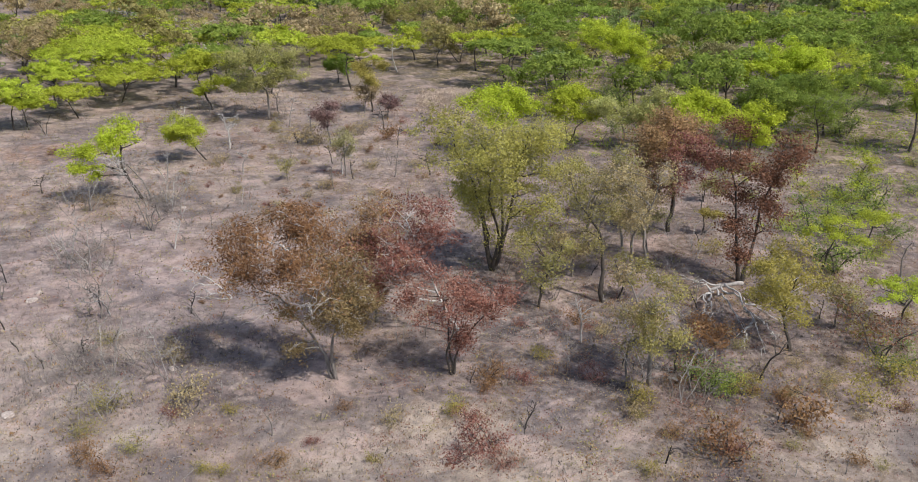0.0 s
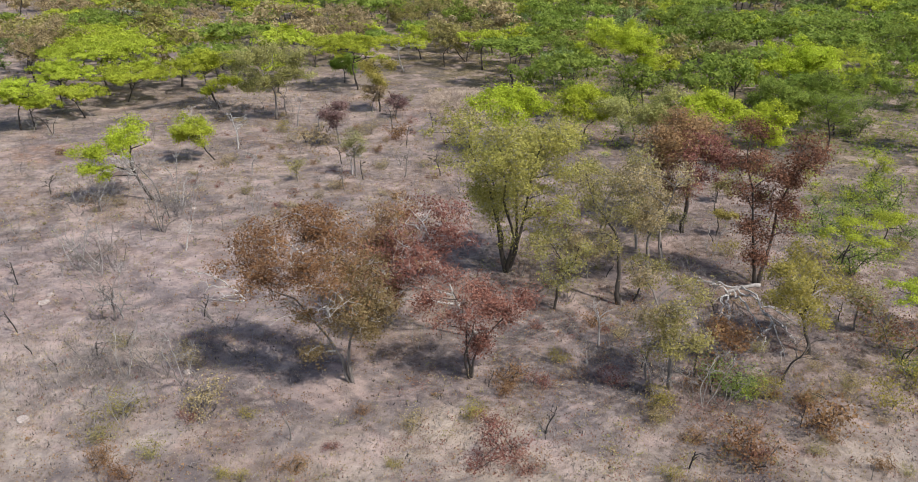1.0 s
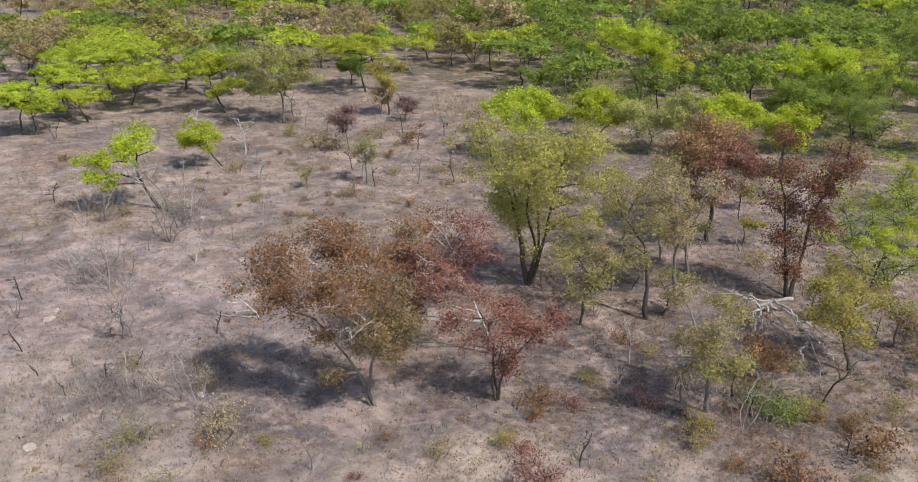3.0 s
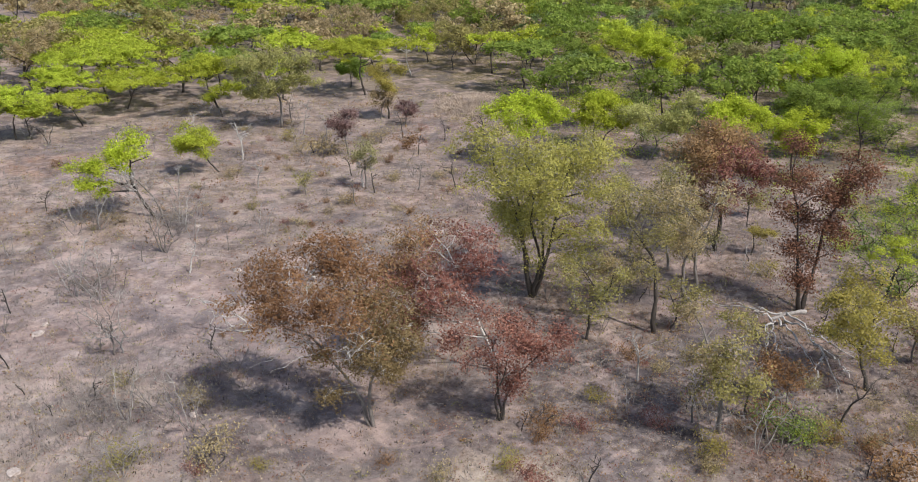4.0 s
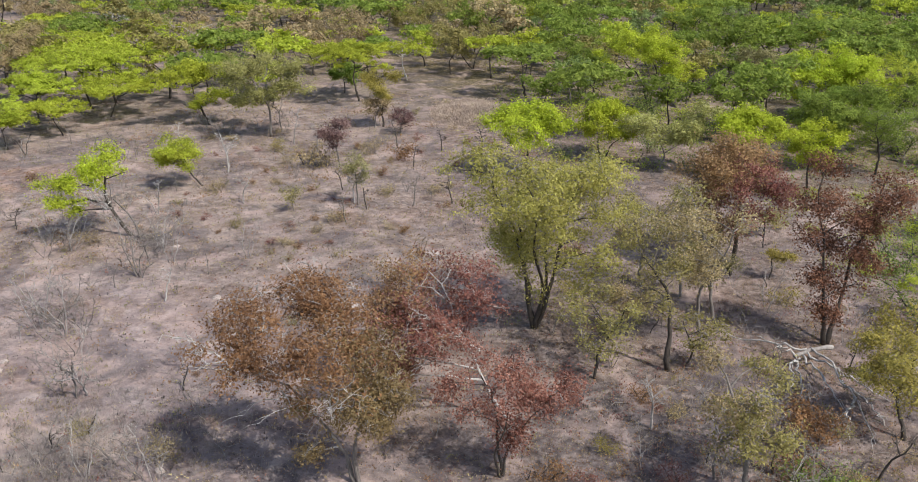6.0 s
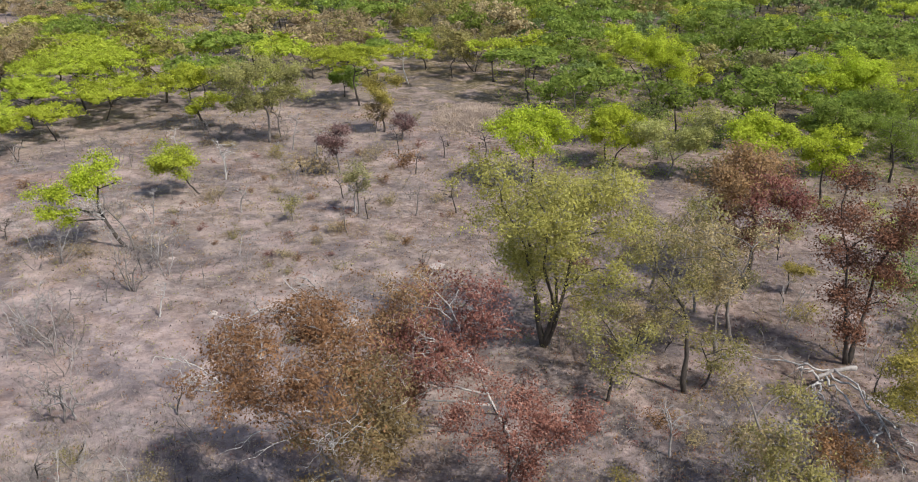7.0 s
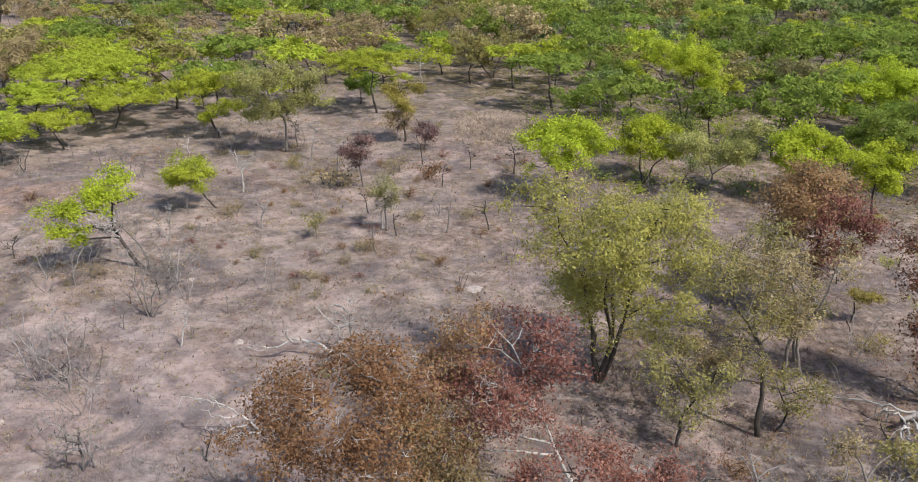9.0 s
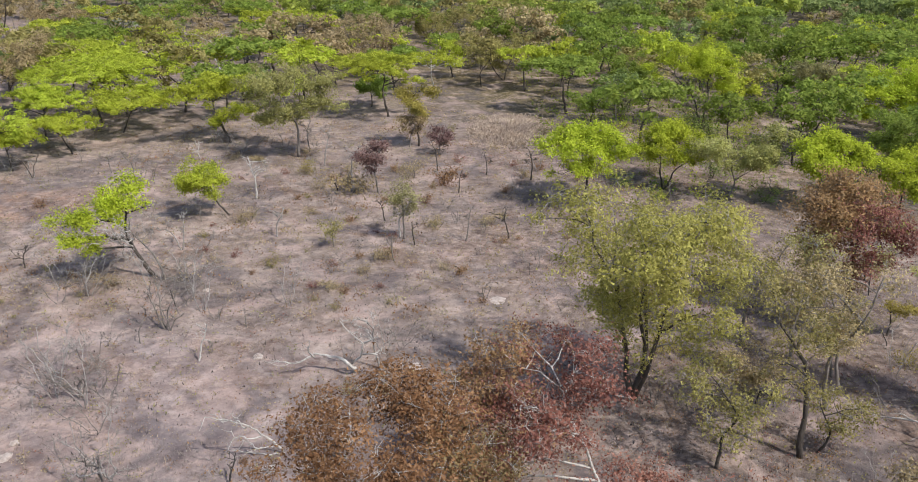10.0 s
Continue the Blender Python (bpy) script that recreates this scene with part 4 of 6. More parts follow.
stand(plant("tree", "tall tree with a thin pale grey-olive crown", "tree", 11.8, 7.1, "sparse", "sage", "grey", 191, blobs=86, clumps=8, count=32, lobes=18, low=0.3, fork=0.35, size=0.145, up=1.1, dx=-0.4), -28.9, 132.4)
stand(plant("tree", "broad tree with a dry olive-tan crown", "tree", 9.7, 9.7, "dome", "tan", "dark", 192, stems=2, blobs=85, clumps=6, count=20, size=0.18, up=1.1, split=3, twigs=0.08, dx=4.0), -29.8, 196.6)
stand(plant("tree", "miombo tree with a flat-topped bright green crown on a dark trunk", "tree", 9.3, 7.1, "umbrella", "green", "dark", 193, blobs=100, clumps=7, count=27, size=0.145, up=1.2, split=3, twigs=0.08, dx=-1.7), -18.9, 155.8)
stand(plant("tree", "young tree with deep green leaves", "tree", 4.8, 3.2, "dome", "deep", "dark", 194, blobs=27, count=38, size=0.145, up=1.1, split=3, twigs=0.08), -22.1, 162.4)
stand(plant("tree", "pale-stemmed tree with a flat green crown", "tree", 6.6, 8.0, "umbrella", "green", "pale", 195, blobs=48, clumps=6, count=22, size=0.18, up=1.1, split=3, twigs=0.08, dx=-1.5), -11.9, 174.6)
stand(plant("tree", "slender tree with thin yellow-green leaves", "tree", 8.7, 2.5, "sparse", "yellow", "dark", 196, blobs=32, clumps=7, count=25, size=0.145, up=1.1, split=3, twigs=0.08, dx=-0.2), -13.6, 138.1)
stand(plant("tree", "tall tree with a thin olive-yellow crown", "tree", 9.7, 7.7, "dome", "olive", "dark", 197, blobs=68, clumps=6, count=20, size=0.18, up=1.1, split=3, twigs=0.08), -11.7, 210.9)
stand(plant("tree", "tall tree with a thin olive-yellow crown", "tree", 10.7, 10.7, "dome", "olive", "dark", 198, blobs=74, clumps=6, count=20, size=0.18, up=1.1, split=3, twigs=0.08), 1.0, 226.9)
stand(plant("tree", "V-stemmed tree with an olive-yellow crown", "tree", 8.0, 8.2, "dome", "olive", "dark", 199, stems=2, blobs=74, clumps=6, count=20, size=0.18, up=1.1, split=3, twigs=0.08, dx=-1.5), 0.5, 187.0)
stand(plant("tree", "miombo tree with a flat-topped bright green crown on a dark trunk", "tree", 7.8, 7.4, "dome", "green", "dark", 200, blobs=44, low=0.37, lobes=20, shell=0.85, clumps=6, count=22, spread=0.28, fork=0.3, size=0.18, up=1.1, split=3, twigs=0.08), 13.8, 225.3)
stand(plant("tree", "miombo tree with a flat-topped bright green crown on a dark trunk", "tree", 7.0, 4.7, "dome", "green", "dark", 201, blobs=34, low=0.37, lobes=20, shell=0.85, clumps=6, count=22, spread=0.28, fork=0.3, size=0.18, up=1.1, split=3, twigs=0.08), 14.7, 191.4)
stand(plant("tree", "V-stemmed tree with a green crown", "tree", 8.4, 5.5, "dome", "deep", "dark", 202, stems=2, blobs=45, count=38, size=0.145, up=1.1, split=3, twigs=0.08, dx=0.5), 18.5, 161.8)
stand(plant("tree", "broad many-stemmed tree with a bright green domed crown", "tree", 10.4, 8.6, "dome", "bright", "dark", 203, stems=3, blobs=108, clumps=8, count=28, spread=0.36, low=0.39, lobes=20, shell=0.9, size=0.14, fork=0.3, up=1.1, split=3, twigs=0.08,
            masses=((-6.1, 1.7, 8.6, 1.9), (-3.6, 2.1, 10.3, 2.1), (-0.4, 1.2, 10.5, 2.2), (2.5, 0.3, 8.9, 1.9), (-2.3, -0.4, 8.6, 2.2), (1, -1.3, 7.5, 1.7), (3.3, -0.9, 6.2, 1.2), (-6.8, 1.9, 6.8, 1.2), (0, 4.1, 9.6, 2.1))), 27.8, 149.6)
stand(plant("tree", "woodland tree with a dense deep green crown", "tree", 8.7, 5.4, "dome", "green", "dark", 204, blobs=44, clumps=6, count=20, size=0.18, up=1.1, split=3, twigs=0.08), 48.3, 220.0)
stand(plant("tree", "V-stemmed tree with a grey-green crown", "tree", 8.5, 6.6, "dome", "grey", "dark", 205, stems=2, blobs=54, low=0.5, count=38, size=0.145, up=1.1, split=3, twigs=0.08, dx=0.9), 48.0, 156.7)
stand(plant("tree", "miombo tree with a flat-topped bright green crown on a dark trunk", "tree", 7.5, 7.0, "dome", "green", "dark", 206, blobs=44, low=0.37, lobes=20, shell=0.85, clumps=6, count=22, spread=0.28, fork=0.3, size=0.18, up=1.1, split=3, twigs=0.08, dx=1.0), 77.5, 203.7)
stand(plant("tree", "broad tree with a yellow-green domed crown", "tree", 8.3, 8.8, "dome", "green", "dark", 207, stems=3, blobs=67, low=0.5, count=38, size=0.145, up=1.1, split=3, twigs=0.08, dx=1.3), 57.8, 152.0)
stand(plant("tree", "woodland tree with a dense deep green crown", "tree", 8.7, 5.1, "dome", "deep", "dark", 208, blobs=62, count=38, size=0.145, up=1.1), 42.2, 117.4)
stand(plant("tree", "woodland tree with a dense deep green crown", "tree", 8.7, 6.4, "dome", "deep", "dark", 209, blobs=62, count=38, size=0.145, up=1.1), 53.6, 125.7)
stand(plant("tree", "tree with a thin dry reddish-tan crown", "tree", 8.7, 5.2, "sparse", "tan", "dark", 210, blobs=57, clumps=6, count=15, size=0.18, up=1.1, split=3, twigs=0.08), 81.1, 193.7)
stand(plant("tree", "broad tree with a low domed lime-green crown", "tree", 8.3, 5.9, "dome", "bright", "dark", 211, blobs=120, clumps=7, count=20, shell=0.9, size=0.16, spread=0.34, fork=0.3, twig="grey",
            masses=((-3.8, 0.6, 5.6, 1.6), (-1.9, 1.3, 6.9, 1.8), (0.6, 0.9, 7.5, 1.6), (3.1, 0.5, 6.5, 1.5), (-3.2, -0.5, 4.4, 1.3), (-0.5, -0.9, 5.9, 1.9), (2.4, -0.4, 5.3, 1.4), (-1.1, -1.4, 4.4, 1.2), (1.1, -1.2, 4.7, 1), (3.9, -0.6, 6.5, 0.9), (-1.2, 3.6, 6.6, 2), (2, 3.4, 6.4, 2))), 5.5, 112.7)
stand(plant("tree", "V-stemmed tree with a bright green crown", "tree", 7.5, 4.5, "dome", "bright", "dark", 212, stems=2, blobs=108, clumps=8, count=22, spread=0.34, low=0.39, lobes=20, shell=0.9, size=0.14, fork=0.3, up=1.1, dx=0.5,
            masses=((-1.5, 0.4, 5.7, 1.6), (0.6, 0.9, 6.5, 1.6), (2.6, 0.4, 5.4, 1.6), (3.7, -0.9, 4.4, 1.1), (-0.3, -1, 4.5, 1.5), (1.7, -1.4, 3.7, 1.1), (-2, 0.5, 4.3, 1), (1.5, 3.2, 5.4, 1.5))), 15.4, 119.9)
stand(plant("tree", "tall tree with a thin olive-yellow crown", "tree", 7.3, 5.2, "sparse", "sage", "grey", 213, blobs=62, clumps=7, count=35, fork=0.3, size=0.145, up=1.1, dx=0.9), 22.0, 116.5)
stand(plant("tree", "broad tree with a domed lime-green crown", "tree", 9.0, 6.0, "dome", "bright", "dark", 214, blobs=112, clumps=8, count=26, low=0.39, lobes=20, shell=0.9, size=0.15, spread=0.34, fork=0.3, twig="grey",
            masses=((-1.6, 0.7, 6.1, 1.5), (0.6, 0.8, 6.9, 1.6), (2.6, 0, 6.5, 1.5), (3.6, -1.5, 5.6, 1.2), (-0.5, -0.9, 5.4, 1.6), (1.7, -1.8, 5, 1.1), (-1.6, 0.7, 4.3, 0.9), (1.9, 3, 6, 1.4))), 30.6, 112.9)
stand(plant("tree", "tree with a yellow-green domed crown", "tree", 7.8, 3.4, "dome", "bright", "dark", 215, blobs=78, clumps=8, count=26, low=0.39, lobes=20, shell=0.9, size=0.14, fork=0.3, twig="grey"), 36.6, 106.6)
stand(plant("tree", "large tree with a tall bright green crown", "tree", 10.7, 10.9, "dome", "bright", "dark", 216, blobs=121, clumps=8, count=28, spread=0.38, low=0.35, lobes=24, shell=0.9, size=0.15, up=1.1, split=3, twigs=0.08,
            masses=((-2.6, 2.4, 8.5, 2.1), (-0.1, 1.2, 9.6, 2.3), (2.2, -1.1, 8.8, 2.4), (-4, 2, 6.1, 2), (-1.8, -0.2, 6.6, 2.3), (0.8, -1.6, 6.5, 2.2), (-5.7, 2.9, 3.8, 1.5), (-3.4, 0.6, 3.9, 1.6), (4.3, -2.2, 7.5, 2.4), (0.1, -2.3, 4.2, 1.8), (2.1, 3.4, 8, 2.3))), 53.0, 141.5)
stand(plant("tree", "woodland tree with a dense deep green crown", "tree", 8.7, 5.3, "dome", "deep", "dark", 217, blobs=64, count=24, size=0.098, twig="grey"), 48.3, 115.1)
stand(plant("tree", "woodland tree with a dense deep green crown", "tree", 9.7, 10.3, "dome", "deep", "dark", 218, blobs=78, clumps=6, count=20, size=0.18, up=1.1, split=3, twigs=0.08), 80.3, 173.1)
stand(plant("tree", "miombo tree with a flat-topped bright green crown on a dark trunk", "tree", 11.0, 4.9, "dome", "green", "dark", 219, blobs=41, low=0.37, lobes=20, shell=0.85, clumps=8, count=41, spread=0.28, fork=0.3, size=0.145, up=1.1, dx=1.2), 61.3, 116.1)

# ---- woodland behind, bushes, litter ----
planted = [o for o in scene.objects if o.parent is None and o.type == "EMPTY"]
taken = [(o.matrix_basis.translation.x, o.matrix_basis.translation.y) for o in planted]


def free(x, y, gap):
    return all((x - a) ** 2 + (y - b) ** 2 > gap * gap for a, b in taken)


def in_view_wedge(x, y, slack=12.0):
    return abs(x + 2) < 0.56 * (y + 2) + slack


FAR = dict(plain=True, twigs=0.0, split=0, size=0.30, spread=0.36, up=1.0, shell=0.9, thick=0.99, group="far woodland trees")
wood = [
    plant("tree", "woodland tree with a flat bright green crown", "tree", 8.5, 5.6, "umbrella", "green", "dark", 901, blobs=40, clumps=5, count=10, **FAR),
    plant("tree", "woodland tree with a domed green crown", "tree", 9.0, 5.4, "dome", "green", "dark", 902, blobs=42, low=0.50, clumps=5, count=10, **FAR),
    plant("tree", "woodland tree with a deep green crown", "tree", 9.0, 5.6, "dome", "deep", "dark", 903, blobs=42, low=0.50, clumps=5, count=10, **FAR),
    plant("tree", "woodland tree with a flat deep green crown", "tree", 8.0, 5.6, "umbrella", "deep", "dark", 904, blobs=40, clumps=5, count=10, **FAR),
    plant("tree", "woodland tree with a thin olive crown", "tree", 9.5, 4.8, "dome", "olive", "dark", 905, blobs=38, clumps=5, count=9, **FAR),
    plant("tree", "woodland tree with a dry tan crown", "tree", 9.5, 4.8, "dome", "tan", "dark", 906, blobs=38, clumps=5, count=9, **FAR),
    plant("tree", "woodland tree with a grey-green crown", "tree", 8.0, 4.4, "dome", "hazy_deep", "grey", 907, blobs=32, clumps=5, count=9, **FAR),
    plant("dead_tree", "bare grey woodland tree without leaves", "dead tree", 8.0, 3.5, "bare", "grey", "grey", 908, blobs=22, clumps=5, split=0, group="far bare trees"),
]


def wood_kind(x, y, u):
    """Flat green and tan crowns in the west, olive in the middle, deep green in the east."""
    if x < -30:
        weights = (0.36, 0.10, 0.06, 0.14, 0.08, 0.16, 0.04, 0.06)
    elif x < 12:
        weights = (0.18, 0.18, 0.16, 0.10, 0.20, 0.08, 0.06, 0.04)
    else:
        weights = (0.10, 0.16, 0.38, 0.18, 0.06, 0.03, 0.07, 0.02)
    return min(int(np.searchsorted(np.cumsum(weights), u)), len(wood) - 1)


def tris_of(me):
    co = np.empty(len(me.vertices) * 3, np.float32)
    me.vertices.foreach_get("co", co)
    ix = np.empty(len(me.loops), np.int32)
    me.loops.foreach_get("vertex_index", ix)
    k = len(me.loops) // len(me.polygons)
    f = ix.reshape(-1, k)
    return co.reshape(-1, 3), f if k == 3 else np.concatenate([f[:, :3], f[:, [0, 2, 3]]])


class Joined:
    """Many alike things too far off to pick apart, gathered into one mesh."""

    def __init__(self):
        self.v, self.f, self.m, self.mats, self.n = [], [], [], [], 0

    def add(self, co, f, material):
        if material not in self.mats:
            self.mats.append(material)
        self.v.append(co), self.f.append(f + self.n)
        self.m.append(np.full(len(f), self.mats.index(material), np.int32))
        self.n += len(co)

    def add_thing(self, ob, x, y, turn, size, lift):
        c, s = math.cos(radians(turn)) * size, math.sin(radians(turn)) * size
        rot = np.array([[c, s, 0], [-s, c, 0], [0, 0, size * lift]])
        for o in ob.children:
            if o.name.startswith("branchwork") and not ob.name.startswith("dead"):
                continue
            co, f = tris_of(o.data)
            if o.name.startswith("crown"):
                # a third of the leaves, larger
                co = co.reshape(-1, 3, 3)[::3]
                mid = co.mean(axis=1, keepdims=True)
                co = ((co - mid) * 1.75 + mid).reshape(-1, 3)
                f = np.arange(len(co)).reshape(-1, 3)
            # far crowns take the greens with haze in their colour
            material = {LEAF["green"]: LEAF["hazy_green"], LEAF["deep"]: LEAF["hazy_deep"]}.get(o.data.materials[0], o.data.materials[0])
            self.add(co @ rot + np.array([x, y, gz(x, y)]), f, material)

    def make(self, name, label, category):
        me = mesh_of(name, np.concatenate(self.v), np.concatenate(self.f))
        ob = part(name, me, self.mats[0])
        for extra in self.mats[1:]:
            me.materials.append(extra)
        me.polygons.foreach_set("material_index", np.concatenate(self.m))
        return tagged(ob, label, category, kind="stuff")


rng = np.random.default_rng(7)
used = [False] * len(wood)
far_woods = Joined()
singles = 0
spots = []
for _ in range(5200):
    x, y, u = rng.uniform(-215, 225), rng.uniform(118, 355), rng.uniform()
    # the burnt clearing stays open in the west and middle
    edge = 152 if x < -30 else (174 if x < 8 else 130)
    thin = x < -0.40 * y and y > 215 and u < 0.62
    if in_view_wedge(x, y) and y > edge and not thin and free(x, y, 7.4 if x > 8 else 7.4):
        taken.append((x, y))
        spots.append((x, y, wood_kind(x, y, u), rng.uniform(0, 360), rng.uniform(0.75, 1.30), rng.uniform(0.80, 1.02)))
for x, y, k, turn, size, lift in sorted(spots, key=lambda s: s[1]):
    if not used[k]:
        used[k] = True
        stand(wood[k], x, y, turn, size)
    elif singles < 190:
        again(wood[k], x, y, turn, size, lift)
    else:
        far_woods.add_thing(wood[k], x, y, turn, size, lift)
        continue
    singles += 1
far_woods.make("far_woods", "distant green and olive woodland trees", "woods")

# bushes
bush = {
    "green": plant("bush", "low bush with bright green leaves", "bush", 1.3, 1.0, "bush", "green", "dark", 921, split=0, thick=0.6, group="green bushes"),
    "deep": plant("bush", "low bush with dull green leaves", "bush", 1.5, 1.2, "bush", "dull", "dark", 922, split=0, thick=0.6, group="green bushes"),
    "yellow": plant("bush", "low bush with yellow-green leaves", "bush", 0.9, 0.8, "bush", "yellow", "grey", 923, split=0, thick=0.6, group="yellow-green bushes"),
    "olive": plant("bush", "low bush with thin olive-yellow leaves", "bush", 1.2, 1.1, "bush", "mustard", "grey", 924, split=0, count=12, thick=0.6, group="olive bushes"),
    "brown": plant("bush", "low bush with dry brown leaves", "bush", 0.9, 1.0, "bush", "brown", "dark", 925, split=0, count=13, thick=0.6, group="dry brown bushes"),
    "red": plant("bush", "low bush with dry red-brown leaves", "bush", 0.9, 1.1, "bush", "red", "dark", 926, split=0, count=13, thick=0.6, group="dry red bushes"),
    "tan": plant("bush", "low bush with dry tan leaves", "bush", 0.8, 1.0, "bush", "tan", "grey", 927, split=0, count=12, thick=0.6, group="dry tan bushes"),
}
first = dict.fromkeys(bush, True)


def put_bush(k, x, y, size=1.0, lift=1.0):
    turn = (x * 57.0 + y * 31.0) % 360
    if first[k]:
        first[k] = False
        return stand(bush[k], x, y, turn, size)
    return again(bush[k], x, y, turn, size, lift)


# the ones that stand out
put_bush("deep", 17.4, 52.1, 1.65)
put_bush("deep", 16.7, 51.7, 0.99)
put_bush("green", 18.2, 51.8, 0.99)
put_bush("yellow", 19.4, 51.3, 1.27)
put_bush("yellow", 11.5, 50.3, 1.06)
put_bush("olive", 11.4, 48.4, 0.68)
put_bush("yellow", 6.0, 56.6, 0.69)
put_bush("yellow", -14.7, 48.9, 0.56)
put_bush("yellow", -0.6, 49.1, 0.85)
put_bush("yellow", -5.1, 43.6, 0.43)
put_bush("yellow", -15.0, 42.3, 0.50)
put_bush("yellow", -13.8, 42.0, 0.50)
put_bush("yellow", 10.6, 42.4, 0.67)
put_bush("olive", -25.9, 58.0, 1.41)
put_bush("olive", -22.4, 48.9, 2.12)
put_bush("olive", -23.3, 45.8, 1.88)
put_bush("brown", -22.2, 43.5, 1.20)
put_bush("olive", -19.4, 44.4, 1.45)
put_bush("brown", -20.2, 42.1, 1.00)
put_bush("tan", -20.1, 56.0, 1.47)
put_bush("tan", -17.5, 49.3, 1.32)
put_bush("red", -18.3, 48.3, 0.74)
put_bush("red", 0.7, 48.1, 1.42)
put_bush("red", 1.6, 44.9, 2.24)
put_bush("red", -0.1, 43.7, 1.88)
put_bush("red", 2.6, 43.1, 1.39)
put_bush("brown", 1.7, 52.1, 0.87)
put_bush("brown", -11.0, 43.0, 0.88)
put_bush("red", -9.0, 45.4, 0.84)
put_bush("brown", -7.7, 49.4, 0.57)
put_bush("tan", -4.1, 47.7, 0.74)
put_bush("brown", 12.7, 46.2, 0.79)
put_bush("brown", 15.9, 43.8, 1.90)
put_bush("red", 16.4, 44.7, 1.28)
put_bush("brown", 22.0, 48.3, 2.06)
put_bush("olive", 20.0, 45.1, 1.12)
put_bush("olive", 21.9, 51.2, 0.89)
put_bush("olive", 25.3, 52.8, 0.91)
put_bush("tan", 26.0, 53.6, 0.81)
put_bush("yellow", 27.3, 50.5, 1.36)
put_bush("yellow", 29.5, 53.2, 1.52)
put_bush("deep", 30.5, 54.4, 0.96)
put_bush("brown", 23.6, 43.6, 0.76)
put_bush("olive", 24.7, 43.0, 0.87)
put_bush("red", 23.6, 50.5, 0.35)
put_bush("yellow", 30.8, 59.8, 1.45)
put_bush("deep", 32.8, 58.0, 0.72)
put_bush("deep", 33.8, 72.4, 1.31)
put_bush("green", 41.8, 86.7, 1.53)
put_bush("green", 42.4, 93.6, 1.97)
put_bush("green", 45.8, 93.6, 2.30)
put_bush("deep", 36.1, 83.9, 1.49)
put_bush("green", 33.1, 83.9, 1.31)
put_bush("green", 36.3, 76.7, 1.10)
put_bush("deep", 42.0, 79.9, 1.05)
put_bush("deep", 45.0, 90.6, 1.59)
put_bush("yellow", 40.4, 78.3, 1.05)
put_bush("yellow", 23.8, 77.2, 1.11)
put_bush("green", 40.4, 99.0, 1.24)
put_bush("yellow", 38.8, 93.5, 1.15)
put_bush("deep", 43.6, 94.5, 1.17, 0.55)
put_bush("green", 46.0, 94.1, 1.30, 0.55)
put_bush("green", 39.8, 90.1, 1.44, 0.55)
put_bush("deep", 41.8, 88.3, 1.57, 0.55)
put_bush("green", 43.7, 87.3, 1.70, 0.55)
put_bush("green", 35.5, 84.2, 1.17, 0.55)
put_bush("deep", 37.7, 82.6, 1.30, 0.55)
put_bush("green", 39.2, 80.3, 1.44, 0.55)
put_bush("green", 38.9, 76.7, 1.57, 0.55)
put_bush("deep", 34.0, 76.6, 1.70, 0.55)
put_bush("green", 36.0, 87.7, 1.17, 0.55)
put_bush("green", 45.4, 91.5, 1.30, 0.55)
put_bush("tan", -20.4, 117.3, 2.14)
put_bush("brown", -10.1, 121.0, 1.94)
put_bush("red", -8.4, 130.0, 1.22)
put_bush("olive", -25.3, 95.1, 1.54)
put_bush("yellow", -26.3, 125.4, 1.08)
put_bush("olive", -25.0, 114.9, 0.83)
put_bush("olive", -10.7, 106.6, 0.77)
put_bush("tan", -14.0, 123.3, 1.41)
put_bush("olive", -33.1, 102.5, 0.94)
put_bush("brown", -52.9, 111.1, 0.88)
put_bush("brown", -21.0, 65.3, 0.35)
put_bush("brown", 9.1, 62.7, 1.06)
put_bush("red", 10.0, 61.5, 0.95)
put_bush("red", 9.2, 53.3, 1.40)
put_bush("red", 4.4, 53.0, 1.39)
put_bush("brown", 1.9, 53.6, 1.20)
put_bush("red", 4.7, 61.9, 0.88)
put_bush("brown", 16.1, 53.5, 1.41)
put_bush("olive", 20.6, 58.1, 1.39)
put_bush("olive", -13.7, 73.7, 1.29)
put_bush("olive", -15.7, 73.7, 1.10)
put_bush("olive", 25.9, 84.8, 0.61)
put_bush("yellow", 6.8, 79.8, 1.22)
put_bush("olive", 11.2, 74.0, 0.89)

